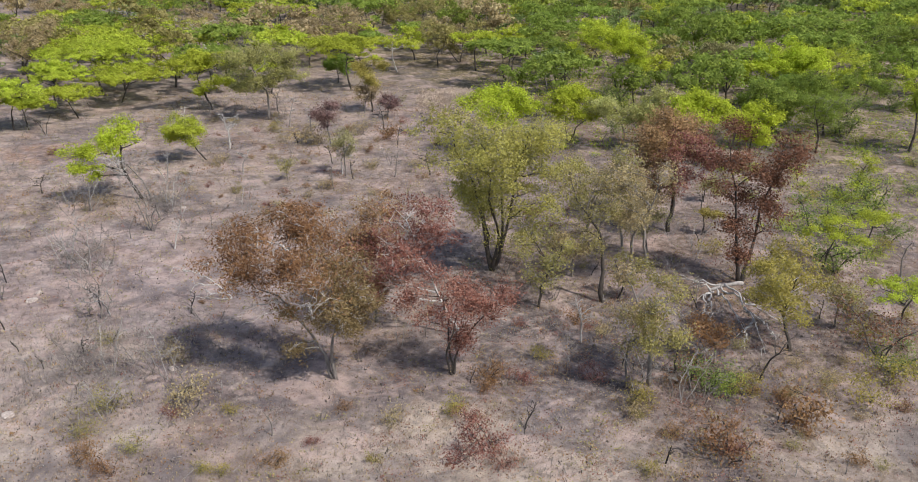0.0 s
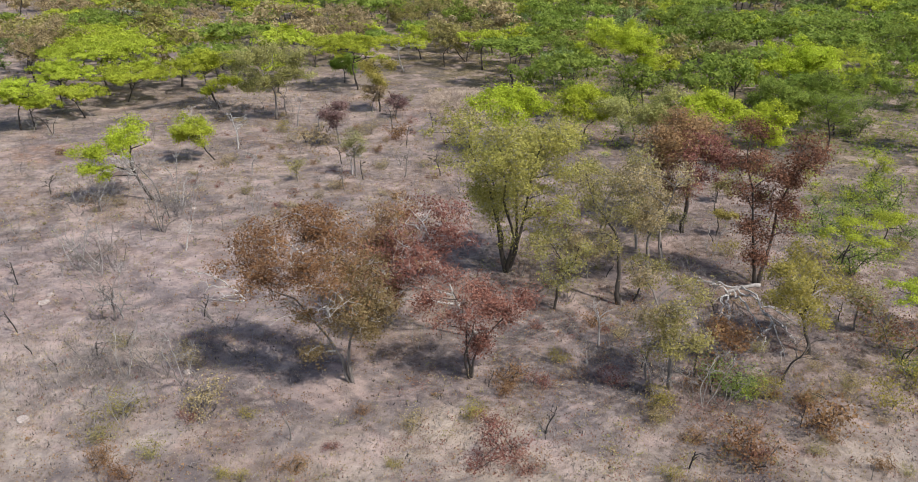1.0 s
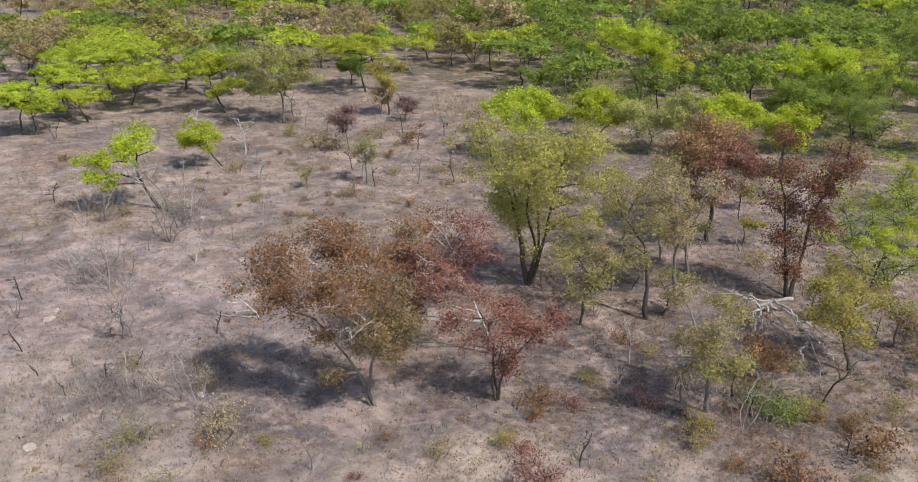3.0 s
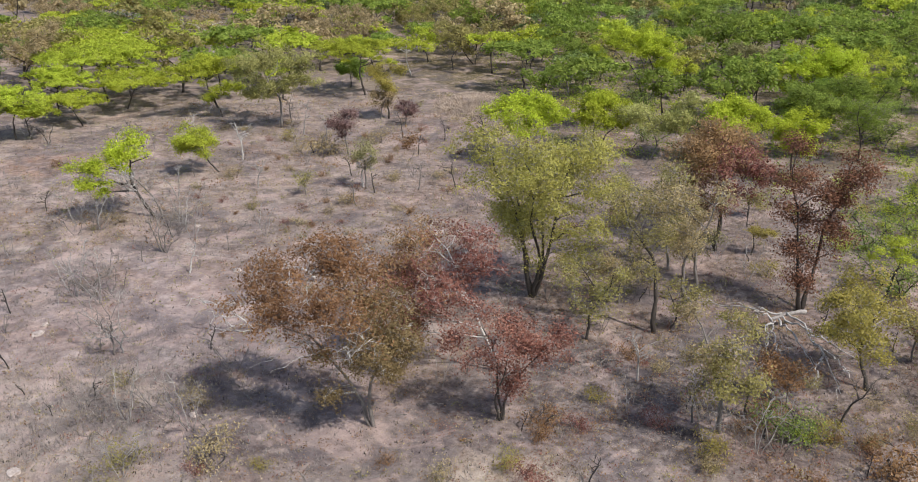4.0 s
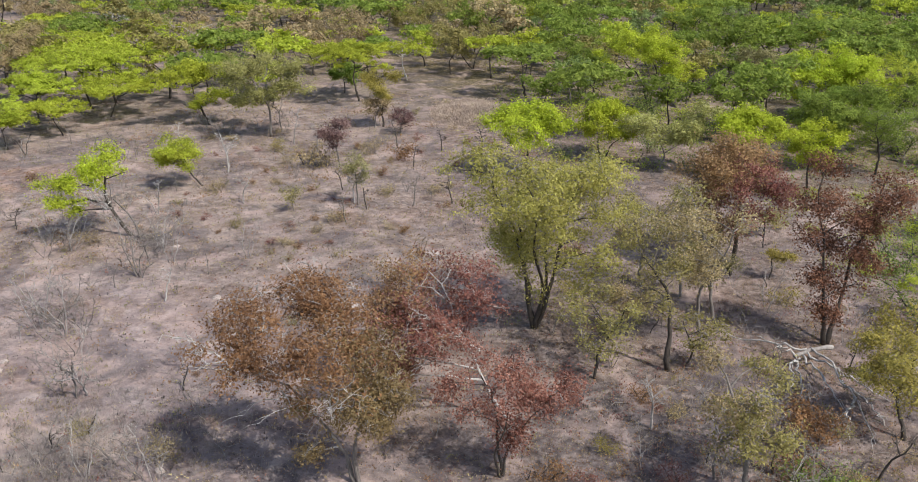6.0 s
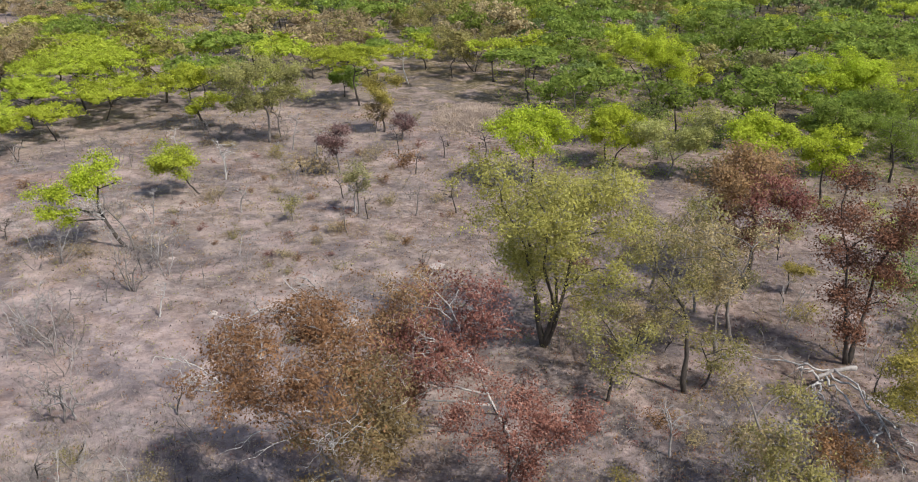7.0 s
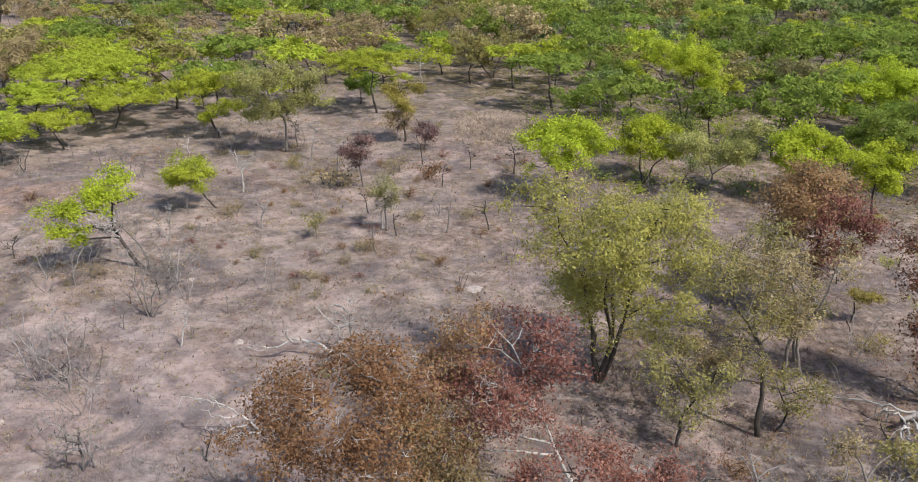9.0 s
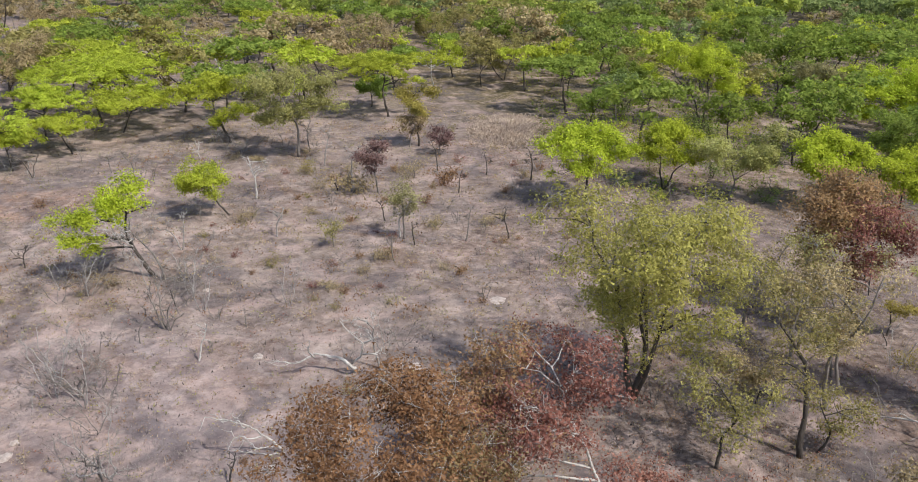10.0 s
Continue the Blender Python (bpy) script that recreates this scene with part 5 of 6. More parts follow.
# the rest of the undergrowth, by tracts
for k, n, x0, x1, y0, y1, s0, s1 in (
        ("green", 34, 32, 62, 62, 112, 0.5, 1.1), ("deep", 18, 34, 66, 62, 116, 0.5, 1.0), ("yellow", 14, 26, 60, 46, 110, 0.4, 0.8),
        ("green", 22, 6, 60, 112, 150, 0.7, 1.4), ("deep", 22, 8, 75, 112, 160, 0.8, 1.5), ("olive", 14, -10, 50, 115, 160, 0.7, 1.2),
        ("olive", 8, -48, -14, 84, 104, 0.4, 0.8), ("brown", 10, 12, 36, 41, 56, 0.4, 0.9), ("tan", 14, 8, 40, 41, 62, 0.4, 0.8),
        ("tan", 30, -48, 16, 88, 136, 0.4, 1.0), ("brown", 24, -42, 16, 86, 132, 0.4, 0.9), ("red", 18, -36, 14, 84, 130, 0.4, 0.9), ("olive", 10, -44, 10, 86, 125, 0.35, 0.8)):
    for _ in range(n):
        x, y = rng.uniform(x0, x1), rng.uniform(y0, y1)
        if in_view_wedge(x, y, 6) and free(x, y, 0.9):
            put_bush(k, x, y, rng.uniform(s0, s1), rng.uniform(0.8, 1.2))

# dead saplings, burnt thin and grey
sapling = [
    plant("dead_sapling", "thin dead grey sapling in burnt soil", "sapling", 2.2, 0.8, "bare", "grey", "grey", 941, blobs=8, clumps=5, split=0, thick=0.75, group="dead saplings"),
    plant("dead_sapling", "thin dead dark sapling in burnt soil", "sapling", 1.8, 0.6, "bare", "grey", "dark", 942, blobs=6, clumps=4, split=0, thick=0.75, group="dead saplings", dx=0.3),
    plant("dead_sapling", "twiggy dead grey sapling", "sapling", 1.6, 1.0, "bare", "grey", "grey", 943, blobs=12, clumps=6, stems=3, fork=0.2, low=0.2, split=0, thick=0.75, group="dead saplings"),
    plant("dead_sapling", "charred sapling leaning over burnt soil", "sapling", 2.0, 0.6, "bare", "grey", "burnt", 944, blobs=5, clumps=4, split=0, dx=-0.7, group="dead saplings"),
    plant("dead_sapling", "dead pale sapling with bare twigs", "sapling", 2.4, 0.9, "bare", "grey", "weathered", 945, blobs=9, clumps=5, split=0, dx=0.5, group="dead saplings"),
]
first_s = [True] * len(sapling)
placed = 0
while placed < 175:
    y = 42 + 100 * rng.uniform() ** 1.1
    x = rng.uniform(-0.6, 0.5) * (y + 6)
    k = int(rng.integers(len(sapling)))
    if not free(x, y, 1.2):
        continue
    placed += 1
    turn, size = rng.uniform(0, 360), rng.uniform(0.4, 1.15)
    if first_s[k]:
        first_s[k] = False
        stand(sapling[k], x, y, turn, size)
    else:
        again(sapling[k], x, y, turn, size)


# low grey brush, killed by fire
brush = [
    plant("dead_brush", "low tangle of dead grey twigs", "dead brush", 1.3, 1.3, "bare", "grey", "grey", 951, stems=3, fork=0.15, low=0.1, lobes=7, blobs=15, clumps=6, split=0, thick=0.29, group="dead brush"),
    plant("dead_brush", "low spreading tangle of dead twigs", "dead brush", 1.0, 1.4, "bare", "grey", "grey", 952, stems=3, fork=0.15, low=0.1, lobes=7, blobs=14, clumps=6, split=0, thick=0.29, group="dead brush"),
    plant("dead_brush", "upright tangle of dead pale brush", "dead brush", 1.8, 1.1, "bare", "grey", "weathered", 953, stems=3, fork=0.2, low=0.2, lobes=6, blobs=15, clumps=6, split=0, thick=0.29, group="dead brush"),
]
first_b = [True] * len(brush)


def put_brush(k, x, y, size=1.0):
    turn = (x * 47.0 + y * 29.0) % 360
    if first_b[k]:
        first_b[k] = False
        return stand(brush[k], x, y, turn, size)
    return again(brush[k], x, y, turn, size)


put_brush(0, -35.9, 75.4, 1.5)
put_brush(1, -37.6, 76.1, 1.2)
put_brush(2, -36.1, 91.8, 1.6)
put_brush(0, -38.8, 88.8, 1.5)
put_brush(1, -33.3, 90.9, 1.4)
put_brush(2, -31.7, 91.9, 1.2)
put_brush(0, -27.5, 55.4, 1.5)
put_brush(1, -25.0, 52.2, 1.5)
put_brush(2, -22.6, 47.9, 1.3)
put_brush(0, -21.6, 53.8, 1.5)
put_brush(1, -18.7, 52.3, 1.3)
put_brush(2, -22.3, 87.2, 1.4)
put_brush(0, -53.4, 101.5, 1.4)
put_brush(1, -50.3, 99.2, 1.2)
put_brush(2, 14.6, 50.4, 1.5)
put_brush(0, 16.0, 50.4, 1.6)
put_brush(1, 13.6, 51.1, 1.3)
put_brush(2, 11.8, 51.8, 1.2)
put_brush(0, 19.7, 61.7, 1.4)
put_brush(1, 24.3, 61.8, 1.5)
put_brush(2, 22.2, 76.5, 1.4)
put_brush(0, 19.2, 70.9, 1.2)
put_brush(1, -3.2, 82.3, 1.2)
put_brush(2, -4.1, 76.0, 1.3)
put_brush(0, -1.5, 95.8, 1.3)
put_brush(1, -14.3, 102.5, 1.0)
put_brush(2, -38.9, 88.3, 1.4)
put_brush(0, -40.8, 87.0, 1.4)
put_brush(1, -31.3, 86.0, 1.5)
put_brush(2, -30.5, 88.4, 1.3)
put_brush(0, -32.6, 73.5, 1.5)
put_brush(1, -35.4, 72.6, 1.4)
put_brush(2, -28.5, 63.9, 1.5)
put_brush(0, -29.6, 63.3, 1.5)
put_brush(1, -0.1, 97.2, 1.4)
put_brush(2, 13.2, 55.8, 1.7)
put_brush(0, 14.2, 55.1, 1.6)
put_brush(1, 12.3, 56.2, 1.5)
put_brush(2, 16.6, 58.1, 1.5)
put_brush(0, 11.7, 74.2, 1.3)
put_brush(1, 15.5, 72.1, 1.4)
put_brush(2, 25.9, 70.0, 1.4)
put_brush(0, -16.3, 78.0, 1.0)
put_brush(1, -14.0, 80.9, 1.0)
put_brush(0, -31.7, 88.5, 1.9)
put_brush(1, -30.8, 90.8, 1.7)
put_brush(2, -33.7, 88.5, 1.7)
put_brush(0, -39.5, 88.4, 1.6)
put_brush(1, -41.5, 89.8, 1.6)
put_brush(2, -28.9, 85.7, 1.8)
put_brush(0, -39.9, 92.1, 1.5)
put_brush(1, -32.4, 92.3, 1.9)
put_brush(2, -32.5, 71.4, 1.7)
put_brush(0, -31.7, 72.6, 1.6)
put_brush(1, -34.3, 73.9, 1.6)
put_brush(2, -34.8, 72.2, 1.5)
put_brush(0, -30.8, 68.4, 1.7)
put_brush(1, -24.0, 49.8, 1.4)
put_brush(2, -24.2, 53.7, 1.5)
put_brush(0, -23.2, 55.4, 1.5)
put_brush(1, -26.7, 53.6, 1.4)
put_brush(2, -20.0, 52.9, 1.5)
put_brush(0, -19.0, 60.0, 1.4)
put_brush(1, -17.0, 57.2, 1.4)
put_brush(2, -35.6, 74.7, 1.5)
put_brush(0, -34.4, 76.9, 1.6)
put_brush(1, -37.5, 75.4, 1.4)
put_brush(2, -13.9, 79.4, 1.3)
put_brush(0, -12.7, 80.3, 1.2)
for _ in range(75):
    y = 44 + 95 * rng.uniform() ** 0.8
    x = rng.uniform(-0.58, 0.45) * (y + 4)
    if free(x, y, 1.5):
        put_brush(int(rng.integers(3)), x, y, rng.uniform(0.5, 1.2))


# thin grey saplings and tall brush in the middle of the clearing
for _ in range(50):
    x, y = rng.uniform(-42, 16), rng.uniform(84, 140)
    if free(x, y, 1.6):
        put_brush(int(rng.integers(3)), x, y, rng.uniform(0.7, 1.5))


# ---- fallen tree ----
def crooked(r, stops, n, wobble):
    """A line through the stops, with small kinks."""
    stops = np.array(stops, float)
    t = np.linspace(0, len(stops) - 1, n)
    pts = np.stack([np.interp(t, np.arange(len(stops)), stops[:, k]) for k in range(3)], 1)
    pts[1:-1] = (pts[:-2] + 2 * pts[1:-1] + pts[2:]) / 4 + r.normal(0, wobble, (n - 2, 3))
    pts[:, 2] = np.maximum(pts[:, 2], 0.06)
    return pts


def fallen_tree(x, y):
    root = tagged(new("fallen_tree"), "bleached fallen dead tree with spread bare limbs on the ground", "dead tree")
    root.matrix_basis = pose(x, y, gz(x, y))
    r = np.random.default_rng(77)
    part("trunk", mesh_of("trunk", *tubes([(crooked(r, ((1.8, 0.3, 1.2), (0.2, 0.0, 1.2), (-1.2, -0.5, 0.9)), 8, 0.03), 0.19, 0.13, 10)]), True), BARK["weathered"], root)
    limbs = (
        ((-0.2, 0.0, 1.25), (-1.8, 0.4, 1.3), (-4.0, 1.7, 0.7), (-6.4, 3.4, 0.3)),
        ((0.2, 0.0, 1.3), (0.7, -2.0, 1.6), (0.9, -4.6, 1.0), (0.5, -7.6, 0.1)),
        ((-0.8, -0.5, 1.1), (-0.7, -2.4, 1.3), (-0.1, -4.8, 0.3)),
        ((-1.6, -0.9, 0.9), (-2.6, -1.6, 1.3), (-3.3, -3.4, 0.2)),
        ((-1.6, -0.9, 0.9), (-2.3, -2.2, 1.0), (-2.7, -4.4, 0.1)),
        ((-1.2, -0.7, 1.0), (-2.4, -0.3, 1.5), (-2.9, 0.2, 1.6)),
        ((-0.3, -0.3, 1.2), (1.3, -2.4, 1.0), (4.4, -4.0, 0.2)),
        ((0.9, -4.4, 0.9), (-0.2, -5.6, 0.8), (-1.4, -6.8, 0.1)),
        ((0.9, -3.0, 1.0), (2.0, -4.6, 0.6), (2.4, -6.0, 0.1)),
    )
    for stops in limbs:
        main = crooked(r, np.array(stops) * np.array([0.8, 1.35, 1.0]), 13, 0.10)
        twig = [(main, 0.092, 0.030, 6)]
        for q, q2 in zip(main[4:-1:2], main[5::2]):
            e = q + (q2 - q) * 2.2 + r.normal(0, 0.40, 3)
            e[2] = max(e[2], 0.05)
            twig.append((bent(r, q, e, 0.1, 5, 0.3), 0.036, 0.016, 4))
        part("limb", mesh_of("limb", *tubes(twig), True), BARK["pale"], root)


fallen_tree(22.1, 67.6)


def snag(x, y, label, bark, radius, limbs):
    """A dead tree of a few long crooked limbs with forked twigs."""
    root = tagged(new("dead_tree"), label, "dead tree")
    root.matrix_basis = pose(x, y, gz(x, y))
    r = np.random.default_rng(len(limbs) + int(10 * abs(x)))
    for i, stops in enumerate(limbs):
        stops = np.array(stops, float)
        n = 3 * len(stops)
        main = crooked(r, stops, n, 0.04)
        first_r = radius if i == 0 else radius * 0.6
        if i == 0:
            main[0, 2] = -0.15
        set_ = [(main, first_r, 0.022, 6)]
        for q in main[n // 2::2]:
            e = q + (main[-1] - main[0]) * r.uniform(0.08, 0.2) + r.normal(0, 0.35, 3)
            e[2] = max(e[2], 0.1)
            side = bent(r, q, e, 0.1, 5, 0.3)
            set_.append((side, 0.026, 0.012, 4))
            set_.append((bent(r, side[2], side[2] + r.normal(0, 0.3, 3) + np.array([0, 0, 0.15]), 0.1, 3, 0.3), 0.016, 0.010, 3))
        part("trunk" if i == 0 else "limb", mesh_of("limb", *tubes(set_), True), BARK[bark], root)


snag(-28.1, 62.3, "dead tree with a charred stem and grey twigs", "grey", 0.08, (((0.0, 0.0, 0.1), (-0.0, 0.1, 1.0), (0.1, -0.4, 2.1), (0.0, -1.5, 3.0), (0.2, -1.6, 3.7)),
    ((0.1, -0.7, 2.1), (0.5, -0.9, 2.7), (0.6, -1.2, 3.3)),
    ((0.0, -1.0, 2.7), (-0.4, -1.3, 3.2), (-0.7, -1.9, 3.7))))
snag(-15.8, 76.6, "charred stump with long arching bleached limbs", "pale", 0.15, (((0.0, 0.0, 0.1), (-0.1, -0.7, 0.7), (-0.5, -0.4, 1.1), (-1.6, -0.1, 1.3), (-2.7, 0.1, 1.4), (-3.9, -0.6, 0.9), (-5.0, -0.8, 1.2), (-5.5, -0.1, 0.9)),
    ((-0.2, -0.3, 0.8), (0.6, -0.7, 1.7), (0.8, -1.1, 2.8), (0.1, -1.5, 3.6), (-0.8, -1.2, 4.6)),
    ((0.6, -0.6, 1.7), (1.6, -1.3, 2.2), (1.8, -0.1, 1.7)),
    ((-2.7, -0.5, 1.4), (-3.0, -1.4, 2.4), (-2.8, -1.5, 3.0)),
    ((0.8, -1.0, 2.8), (1.8, -1.3, 3.4))))
snag(-18.9, 66.5, "leaning dead tree with pale bare branching limbs", "pale", 0.085, (((0.0, 0.0, 0.1), (-0.6, 0.1, 0.7), (-1.2, -0.2, 1.5), (-2.0, -0.6, 2.3), (-3.0, -0.9, 2.9), (-4.0, -1.6, 3.5)),
    ((-1.2, -0.5, 1.5), (-1.7, -1.0, 1.7), (-2.4, -0.7, 1.7), (-3.0, -0.8, 1.3)),
    ((-2.0, -0.8, 2.3), (-2.4, -1.2, 3.1), (-2.5, -1.2, 3.5)),
    ((-0.6, -0.3, 0.7), (-1.5, -0.5, 0.6), (-2.2, 0.1, 0.8)),
    ((-3.0, -1.0, 2.9), (-3.6, -0.4, 2.6)),
    ((0.0, 0.0, 0.1), (-0.9, -0.3, 0.1), (-2.0, -0.0, 0.1), (-3.1, 0.2, 0.1))))
snag(-27.6, 62.7, "burnt stem with a crown of pale bare twigs", "weathered", 0.09, (((0.0, 0.0, 0.1), (-0.0, -0.2, 0.8), (-0.2, -0.6, 1.5), (-0.4, -0.6, 2.0), (-0.6, -1.0, 2.8)),
    ((-0.0, -0.3, 0.8), (0.4, -0.1, 1.5), (0.6, -1.0, 2.1), (0.5, -1.1, 2.6)),
    ((-0.2, -0.5, 1.5), (-0.8, -0.8, 1.6), (-1.3, -1.0, 1.6), (-1.7, -1.0, 1.8)),
    ((-0.4, -0.7, 2.0), (0.1, -1.4, 2.4), (0.2, -1.6, 2.9)),
    ((0.4, -0.5, 1.5), (1.0, -1.0, 1.7)),
    ((-0.8, -0.6, 1.6), (-1.0, -0.2, 2.1))))


# ---- stones, logs ----
def rock(x, y, sx, sy, sz, seed, label):
    bm = bmesh.new()
    bmesh.ops.create_icosphere(bm, subdivisions=3, radius=1.0)
    for v in bm.verts:
        d = 1 + 0.42 * noise.noise(v.co * 1.5 + Vector((seed, 0, 0))) + 0.22 * noise.noise(v.co * 4 + Vector((0, seed, 0)))
        v.co = Vector((v.co.x * sx * d, v.co.y * sy * d, max(v.co.z, -0.4) * sz * d * 0.8))
    me = bpy.data.meshes.new("rock")
    bm.to_mesh(me)
    bm.free()
    ob = part("rock", me, STONE)
    ob.matrix_basis = pose(x, y, gz(x, y) + 0.1 * sz, 0, 0, seed * 40)
    return tagged(ob, label, "rock")


rock(-23.0, 78.6, 0.32, 0.28, 0.21, 1, "pale weathered stone half sunk in sand")
rock(-35.1, 65.7, 0.47, 0.40, 0.17, 2, "pale flat stone on sand")
rock(-28.9, 48.4, 0.47, 0.40, 0.21, 3, "pale rough stone on sand")
rock(-20.2, 54.4, 0.29, 0.24, 0.24, 4, "pale broken stone among twigs")
rock(-37.3, 76.5, 0.18, 0.15, 0.21, 5, "small pale stone on sand")
rock(-5.2, 88.7, 0.77, 0.65, 0.08, 6, "low mound of pale bare sand")
rock(-11.6, 77.2, 0.66, 0.56, 0.08, 7, "low mound of pale bare sand")
rock(-29.7, 90.0, 0.35, 0.30, 0.14, 8, "pale tan stone on sand")
rock(-23.0, 78.4, 0.39, 0.33, 0.17, 9, "pale tan stone on sand")
rock(-26.9, 60.8, 0.09, 0.08, 0.14, 10, "small white stone on sand")
rock(-35.2, 67.2, 0.30, 0.25, 0.17, 11, "pale flat stone on sand")


# ---- litter: tufts, leaves, twigs, herbs ----
def scatter(n, seed):
    """Places on the ground in the wedge ahead, denser nearby."""
    r = np.random.default_rng(seed)
    y = 38 + 120 * r.uniform(0, 1, n) ** 1.35
    x = r.uniform(-0.62, 0.58, n) * (y + 8)
    return r, x, y


def gz_all(x, y):
    return (0.16 * np.sin(0.061 * x + 1.3) * np.cos(0.047 * y - 0.4) + 0.07 * np.sin(0.19 * x + 0.11 * y)
            + 0.05 * np.cos(0.23 * y - 0.13 * x + 2.0))


def patchy(x, y, s, o):
    return np.sin(x * s + o) * np.cos(y * s * 1.3 - o) + 0.6 * np.sin(x * s * 2.7 - y * s * 1.9 + o * 2)


def litter(name, label, material, n, size, seed, s, o, cut, lift, up):
    r, x, y = scatter(n, seed)
    keep = patchy(x, y, s, o) + r.normal(0, 0.35, n) > cut
    x, y = x[keep], y[keep]
    c = np.stack([x, y, gz_all(x, y) + lift], 1)
    v, f = leaves(r, c, 1, 0.02, 0.5, size, up)
    tagged(part(name, mesh_of(name, v, f), material), label, "litter", kind="stuff")


def tufts(name, label, material, n, tall, blades, seed, s, o, cut, box=None, width=0.03, lean=0.8):
    """Tufts of dry grass: narrow bent blades."""
    r, x, y = scatter(n, seed)
    if box:
        x, y = r.uniform(box[0], box[1], n), r.uniform(box[2], box[3], n)
        keep = ((x - (box[0] + box[1]) / 2) / (box[1] - box[0]) * 2) ** 2 + ((y - (box[2] + box[3]) / 2) / (box[3] - box[2]) * 2) ** 2 + r.normal(0, 0.45, n) < 0.8
    else:
        keep = patchy(x, y, s, o) + r.normal(0, 0.3, n) > cut
    x, y = np.repeat(x[keep], blades), np.repeat(y[keep], blades)
    m = len(x)
    x, y = x + r.normal(0, 0.07, m), y + r.normal(0, 0.07, m)
    foot = np.stack([x, y, gz_all(x, y) - 0.02], 1)
    a = r.uniform(0, 2 * math.pi, m)
    h = tall * r.uniform(0.5, 1.3, m)
    if box:
        # lower towards the edge of the stand
        h *= np.clip(1.35 - 1.1 * np.hypot((x - (box[0] + box[1]) / 2) / (box[1] - box[0]), (y - (box[2] + box[3]) / 2) / (box[3] - box[2])) * 2, 0.25, 1.3)
    out = np.stack([np.cos(a), np.sin(a), np.zeros(m)], 1)
    side = np.stack([-np.sin(a), np.cos(a), np.zeros(m)], 1) * width
    tip = foot + out * (h * r.uniform(0.2, lean, m))[:, None] + np.array([0, 0, 1]) * h[:, None]
    v = np.stack([foot - side, foot + side, tip], 1).reshape(-1, 3)
    tagged(part(name, mesh_of(name, v, np.arange(3 * m).reshape(-1, 3)), material), label, "grass", kind="stuff")


def shrublets(name, label, leaf, n, seed, s, o, cut, wide, tall, each, size, region=None):
    """Knee-high growth, in loose patches."""
    r, x, y = scatter(n, seed)
    if region:
        x, y = r.uniform(region[0], region[1], n), r.uniform(region[2], region[3], n)
    keep = (patchy(x, y, s, o) + r.normal(0, 0.35, n) > cut) & (np.abs(x + 2) < 0.56 * (y + 2) + 8)
    x, y = x[keep], y[keep]
    c = np.stack([x, y, gz_all(x, y) + tall * r.uniform(0.1, 0.8, len(x))], 1)
    v, f = leaves(r, c, each, wide, tall / wide * 0.5, size, 0.5)
    tagged(part(name, mesh_of(name, v, f), LEAF[leaf]), label, "undergrowth", kind="stuff")


litter("leaf_litter", "scattered dry brown leaves on the soil", LEAF["brown"], 60000, 0.055, 51, 0.21, 0.7, 0.35, 0.03, 1.5)
litter("leaf_litter", "scattered dry reddish leaves on the soil", LEAF["red"], 30000, 0.055, 52, 0.17, 2.1, 0.6, 0.03, 1.5)
litter("leaf_litter", "scattered pale dry leaves on the soil", LEAF["straw"], 36000, 0.065, 53, 0.33, 4.1, 0.1, 0.03, 1.5)
litter("charcoal", "scattered charred bits on the soil", BARK["burnt"], 16000, 0.06, 54, 0.27, 5.3, 0.1, 0.04, 0.6)
shrublets("undergrowth", "knee-high dry brown shrublets", "brown", 2600, 71, 0.23, 0.3, 0.35, 0.22, 0.30, 14, 0.075)
shrublets("undergrowth", "knee-high dry reddish shrublets", "red", 2200, 72, 0.16, 2.2, 0.55, 0.24, 0.30, 14, 0.075)
shrublets("undergrowth", "knee-high dry tan shrublets", "tan", 3600, 73, 0.29, 4.0, 0.25, 0.24, 0.26, 14, 0.075)
shrublets("undergrowth", "knee-high olive shrublets", "olive", 2200, 74, 0.12, 1.1, 0.55, 0.24, 0.30, 14, 0.075)
shrublets("undergrowth", "knee-high grey scorched shrublets", "grey", 2600, 75, 0.2, 5.0, 0.4, 0.26, 0.28, 12, 0.07)
shrublets("undergrowth", "low green growth under the woodland", "deep", 6500, 76, 0.07, 0.9, -0.3, 0.7, 0.6, 9, 0.19, (4, 140, 112, 260))
shrublets("undergrowth", "low yellow-green growth under the woodland", "green", 5200, 77, 0.09, 2.9, 0.0, 0.6, 0.5, 9, 0.17, (4, 120, 116, 250))
shrublets("undergrowth", "low dry growth under the woodland", "tan", 3000, 78, 0.08, 3.7, 0.1, 0.6, 0.5, 9, 0.17, (-150, 20, 135, 300))
shrublets("undergrowth", "low green growth beside the clearing", "green", 700, 79, 0.2, 1.9, 0.1, 0.4, 0.5, 16, 0.11, (30, 62, 58, 110))
shrublets("undergrowth", "dry tan scrub in the clearing", "tan", 1500, 80, 0.3, 2.7, 0.2, 0.40, 0.55, 18, 0.10, (-50, 24, 84, 150))
shrublets("undergrowth", "dry brown scrub in the clearing", "brown", 1300, 81, 0.27, 4.4, 0.35, 0.40, 0.50, 18, 0.10, (-50, 24, 84, 150))
shrublets("undergrowth", "grey scorched scrub in the clearing", "grey", 1400, 82, 0.33, 0.6, 0.25, 0.40, 0.60, 16, 0.09, (-70, 24, 70, 150))
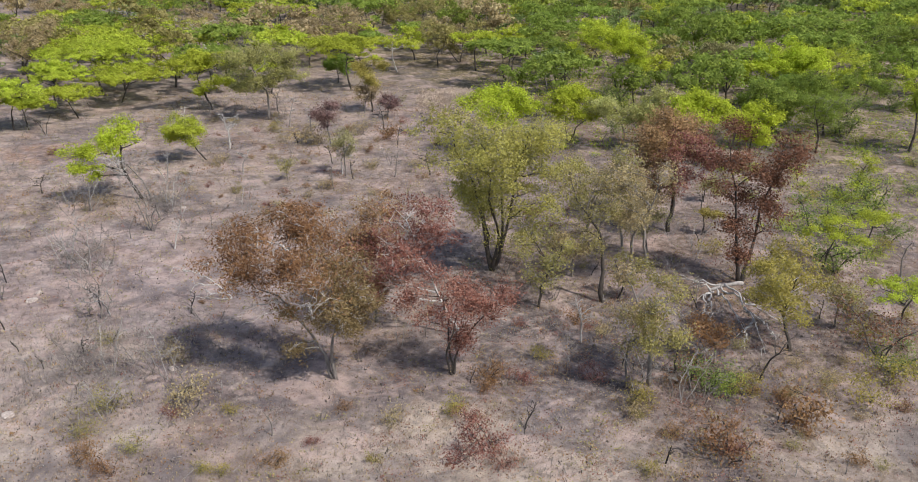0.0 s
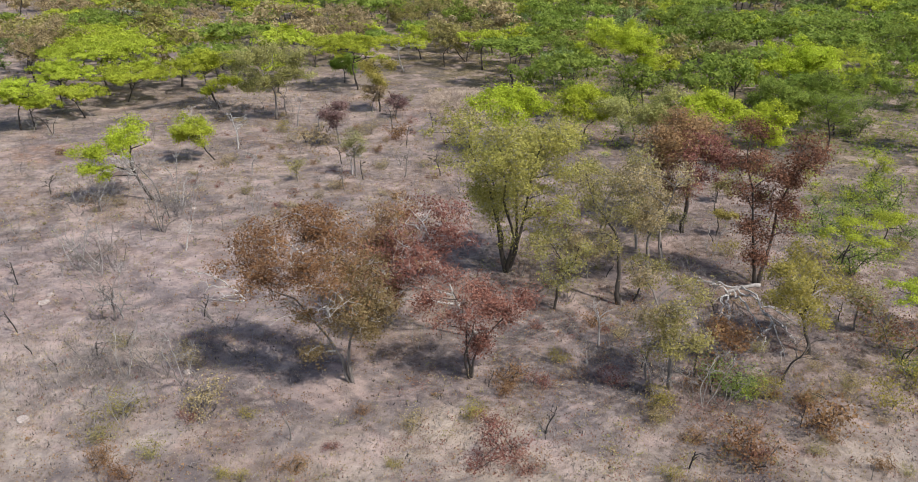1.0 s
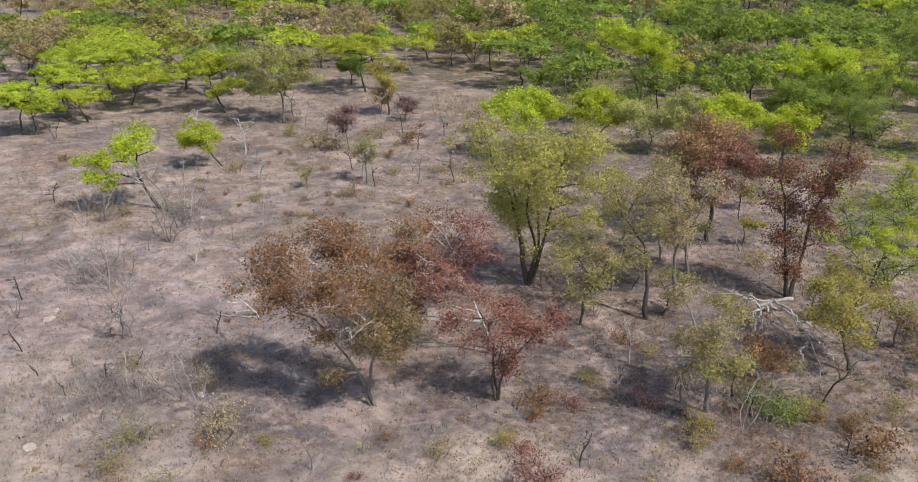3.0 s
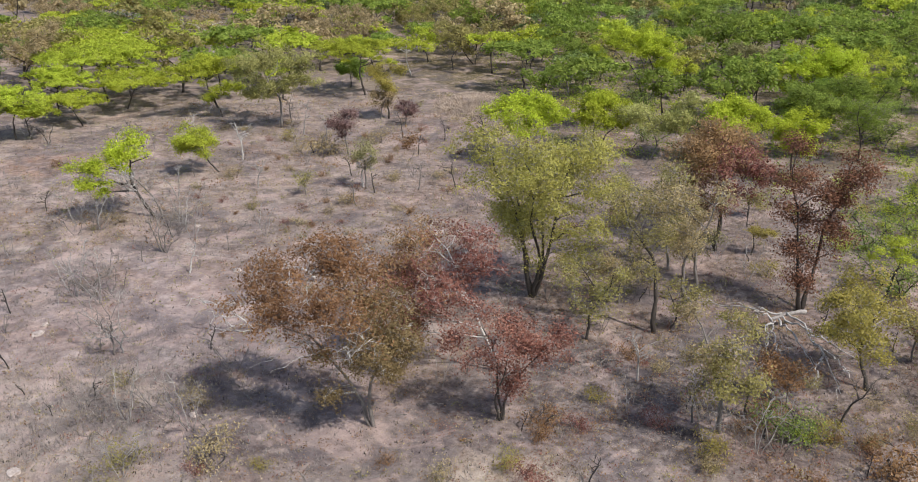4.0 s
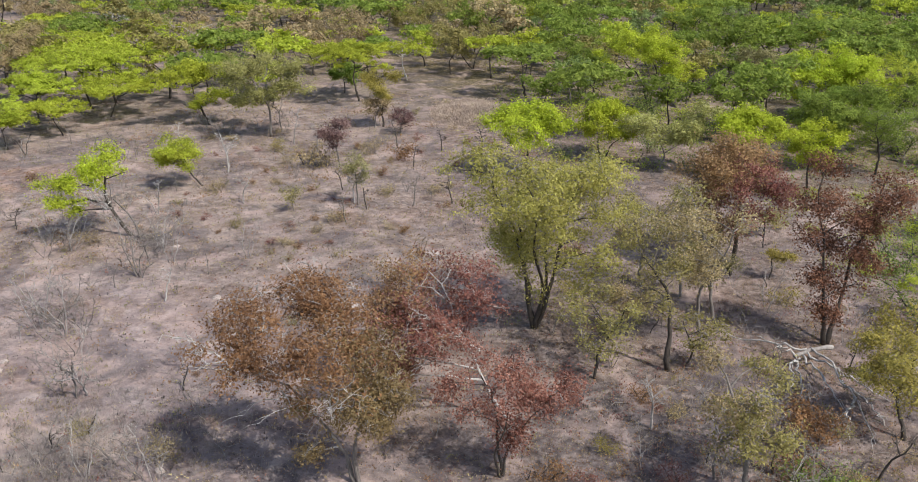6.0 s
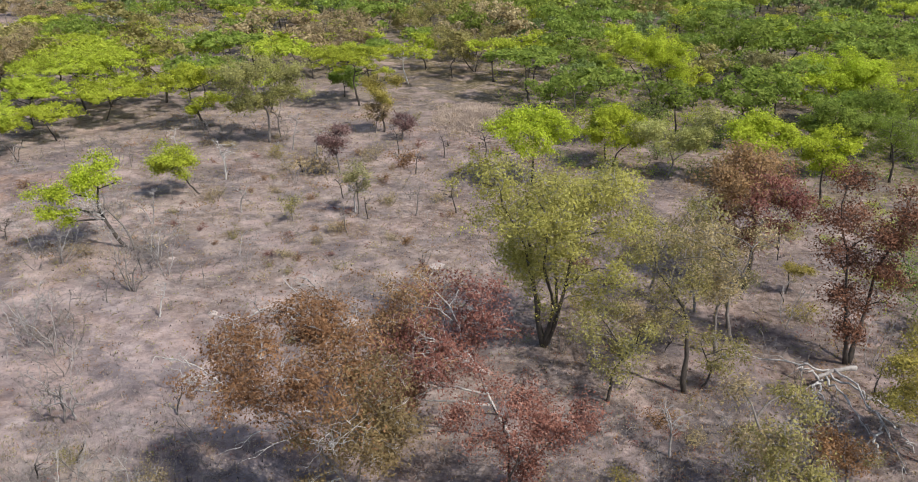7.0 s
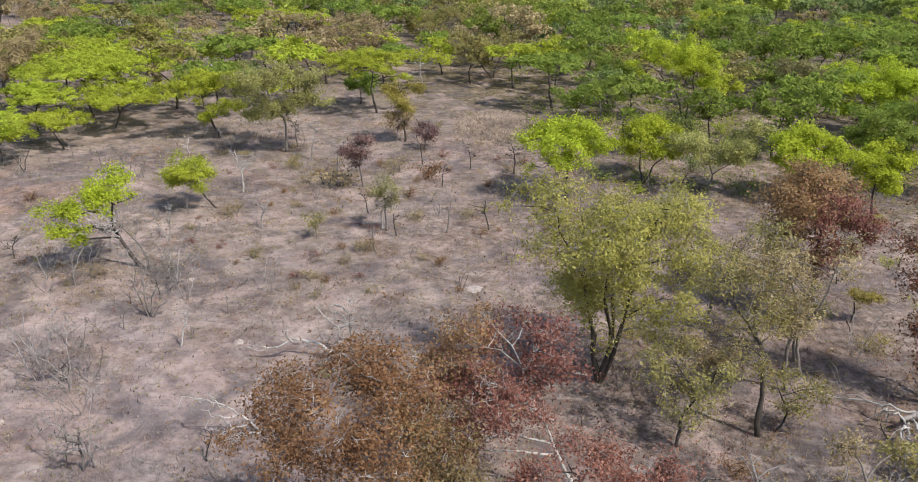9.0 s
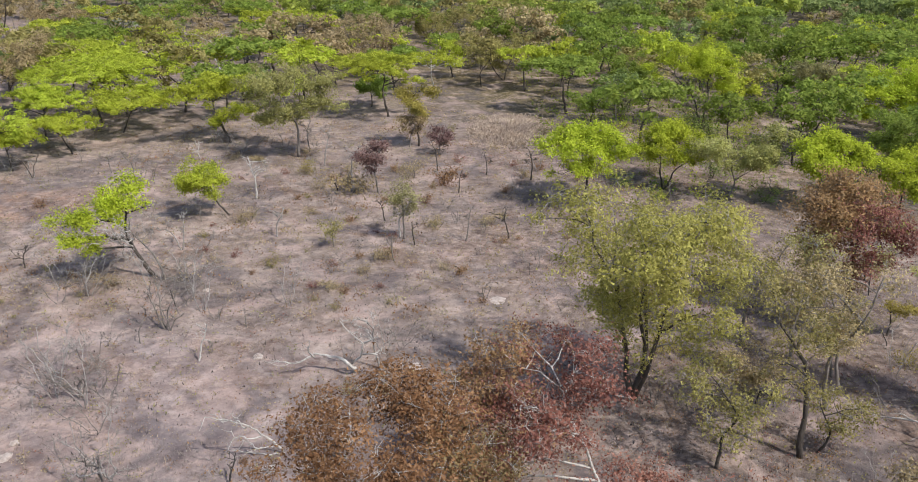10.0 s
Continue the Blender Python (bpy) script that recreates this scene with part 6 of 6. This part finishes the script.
shrublets("undergrowth", "low reddish-brown scrub", "red", 1100, 83, 0.31, 3.3, 0.2, 0.26, 0.30, 14, 0.07, (2, 40, 40, 78))
shrublets("undergrowth", "low brown scrub", "brown", 1300, 84, 0.26, 0.2, 0.1, 0.28, 0.32, 14, 0.075, (4, 42, 40, 78))
shrublets("undergrowth", "low olive scrub", "olive", 700, 85, 0.22, 5.6, 0.3, 0.26, 0.32, 14, 0.075, (10, 44, 40, 78))
for leaf, label, n, seed, o, cut, tall in (
        ("ashen", "ash-grey stunted scrub on sand", 5200, 91, 0.4, 0.15, 0.30), ("tan", "stunted dry tan scrub on sand", 4200, 92, 2.3, 0.25, 0.28),
        ("khaki", "stunted dull brown scrub on sand", 3600, 93, 4.6, 0.30, 0.26), ("mauve", "stunted dusty mauve scrub on sand", 3600, 94, 1.2, 0.30, 0.26)):
    shrublets("undergrowth", label, leaf, n, seed, 0.75, o, cut, 0.20, tall, 12, 0.048, (-62, 34, 40, 138))
shrublets("undergrowth", "crumbs of dry brown leaves on sand", "brown", 1500, 86, 0.6, 0.9, 0.1, 0.32, 0.10, 16, 0.042, (-14, 16, 38, 60))
shrublets("undergrowth", "crumbs of dry red leaves on sand", "red", 1000, 87, 0.5, 3.9, 0.25, 0.34, 0.10, 16, 0.042, (-6, 16, 38, 60))
shrublets("undergrowth", "crumbs of dry tan leaves on sand", "tan", 1300, 88, 0.55, 1.9, 0.1, 0.34, 0.10, 16, 0.042, (-34, 36, 38, 64))
tufts("dry_grass", "ash-grey dead grass stems", LEAF["ashen"], 15000, 0.30, 5, 65, 0.15, 1.7, -0.3, None, 0.016)
tufts("dry_grass", "charred grass stubble", BARK["burnt"], 4500, 0.24, 4, 66, 0.22, 5.1, 0.2, None, 0.025)
tufts("dry_grass", "short dry grey-tan grass tufts", LEAF["tan"], 12000, 0.20, 6, 61, 0.19, 0.4, 0.3, None, 0.014)
tufts("dry_grass", "short straw-coloured grass tufts", LEAF["straw"], 12000, 0.22, 6, 62, 0.25, 3.0, 0.2, None, 0.014)
tufts("dry_grass", "stand of tall pale mauve-tan grass", LEAF["pampas"], 5200, 0.80, 9, 64, 1, 0, 0, (-7.0, 5.8, 136.4, 158.0), 0.05, 1.5)
tufts("dry_grass", "fine ash-grey dead stems in the west", LEAF["ashen"], 2600, 0.62, 5, 67, 1, 0, 0, (-36.0, -17.0, 45.0, 68.0), 0.011, 1.1)


def twigs_on_ground(n):
    r, x, y = scatter(n, 63)
    paths = []
    for px, py in zip(x, y):
        a, l = r.uniform(0, 2 * math.pi), r.uniform(0.4, 1.6)
        z = gz(px, py) + 0.03
        p0 = np.array([px, py, z])
        p1 = p0 + np.array([math.cos(a) * l, math.sin(a) * l, r.uniform(0, 0.12)])
        paths.append((bent(r, p0, p1, 0.03, 4, 0.3), 0.022, 0.010, 3))
    tagged(part("fallen_twigs", mesh_of("fallen_twigs", *tubes(paths)), BARK["weathered"]), "thin weathered twigs strewn on the soil", "twigs", kind="stuff")


twigs_on_ground(1100)
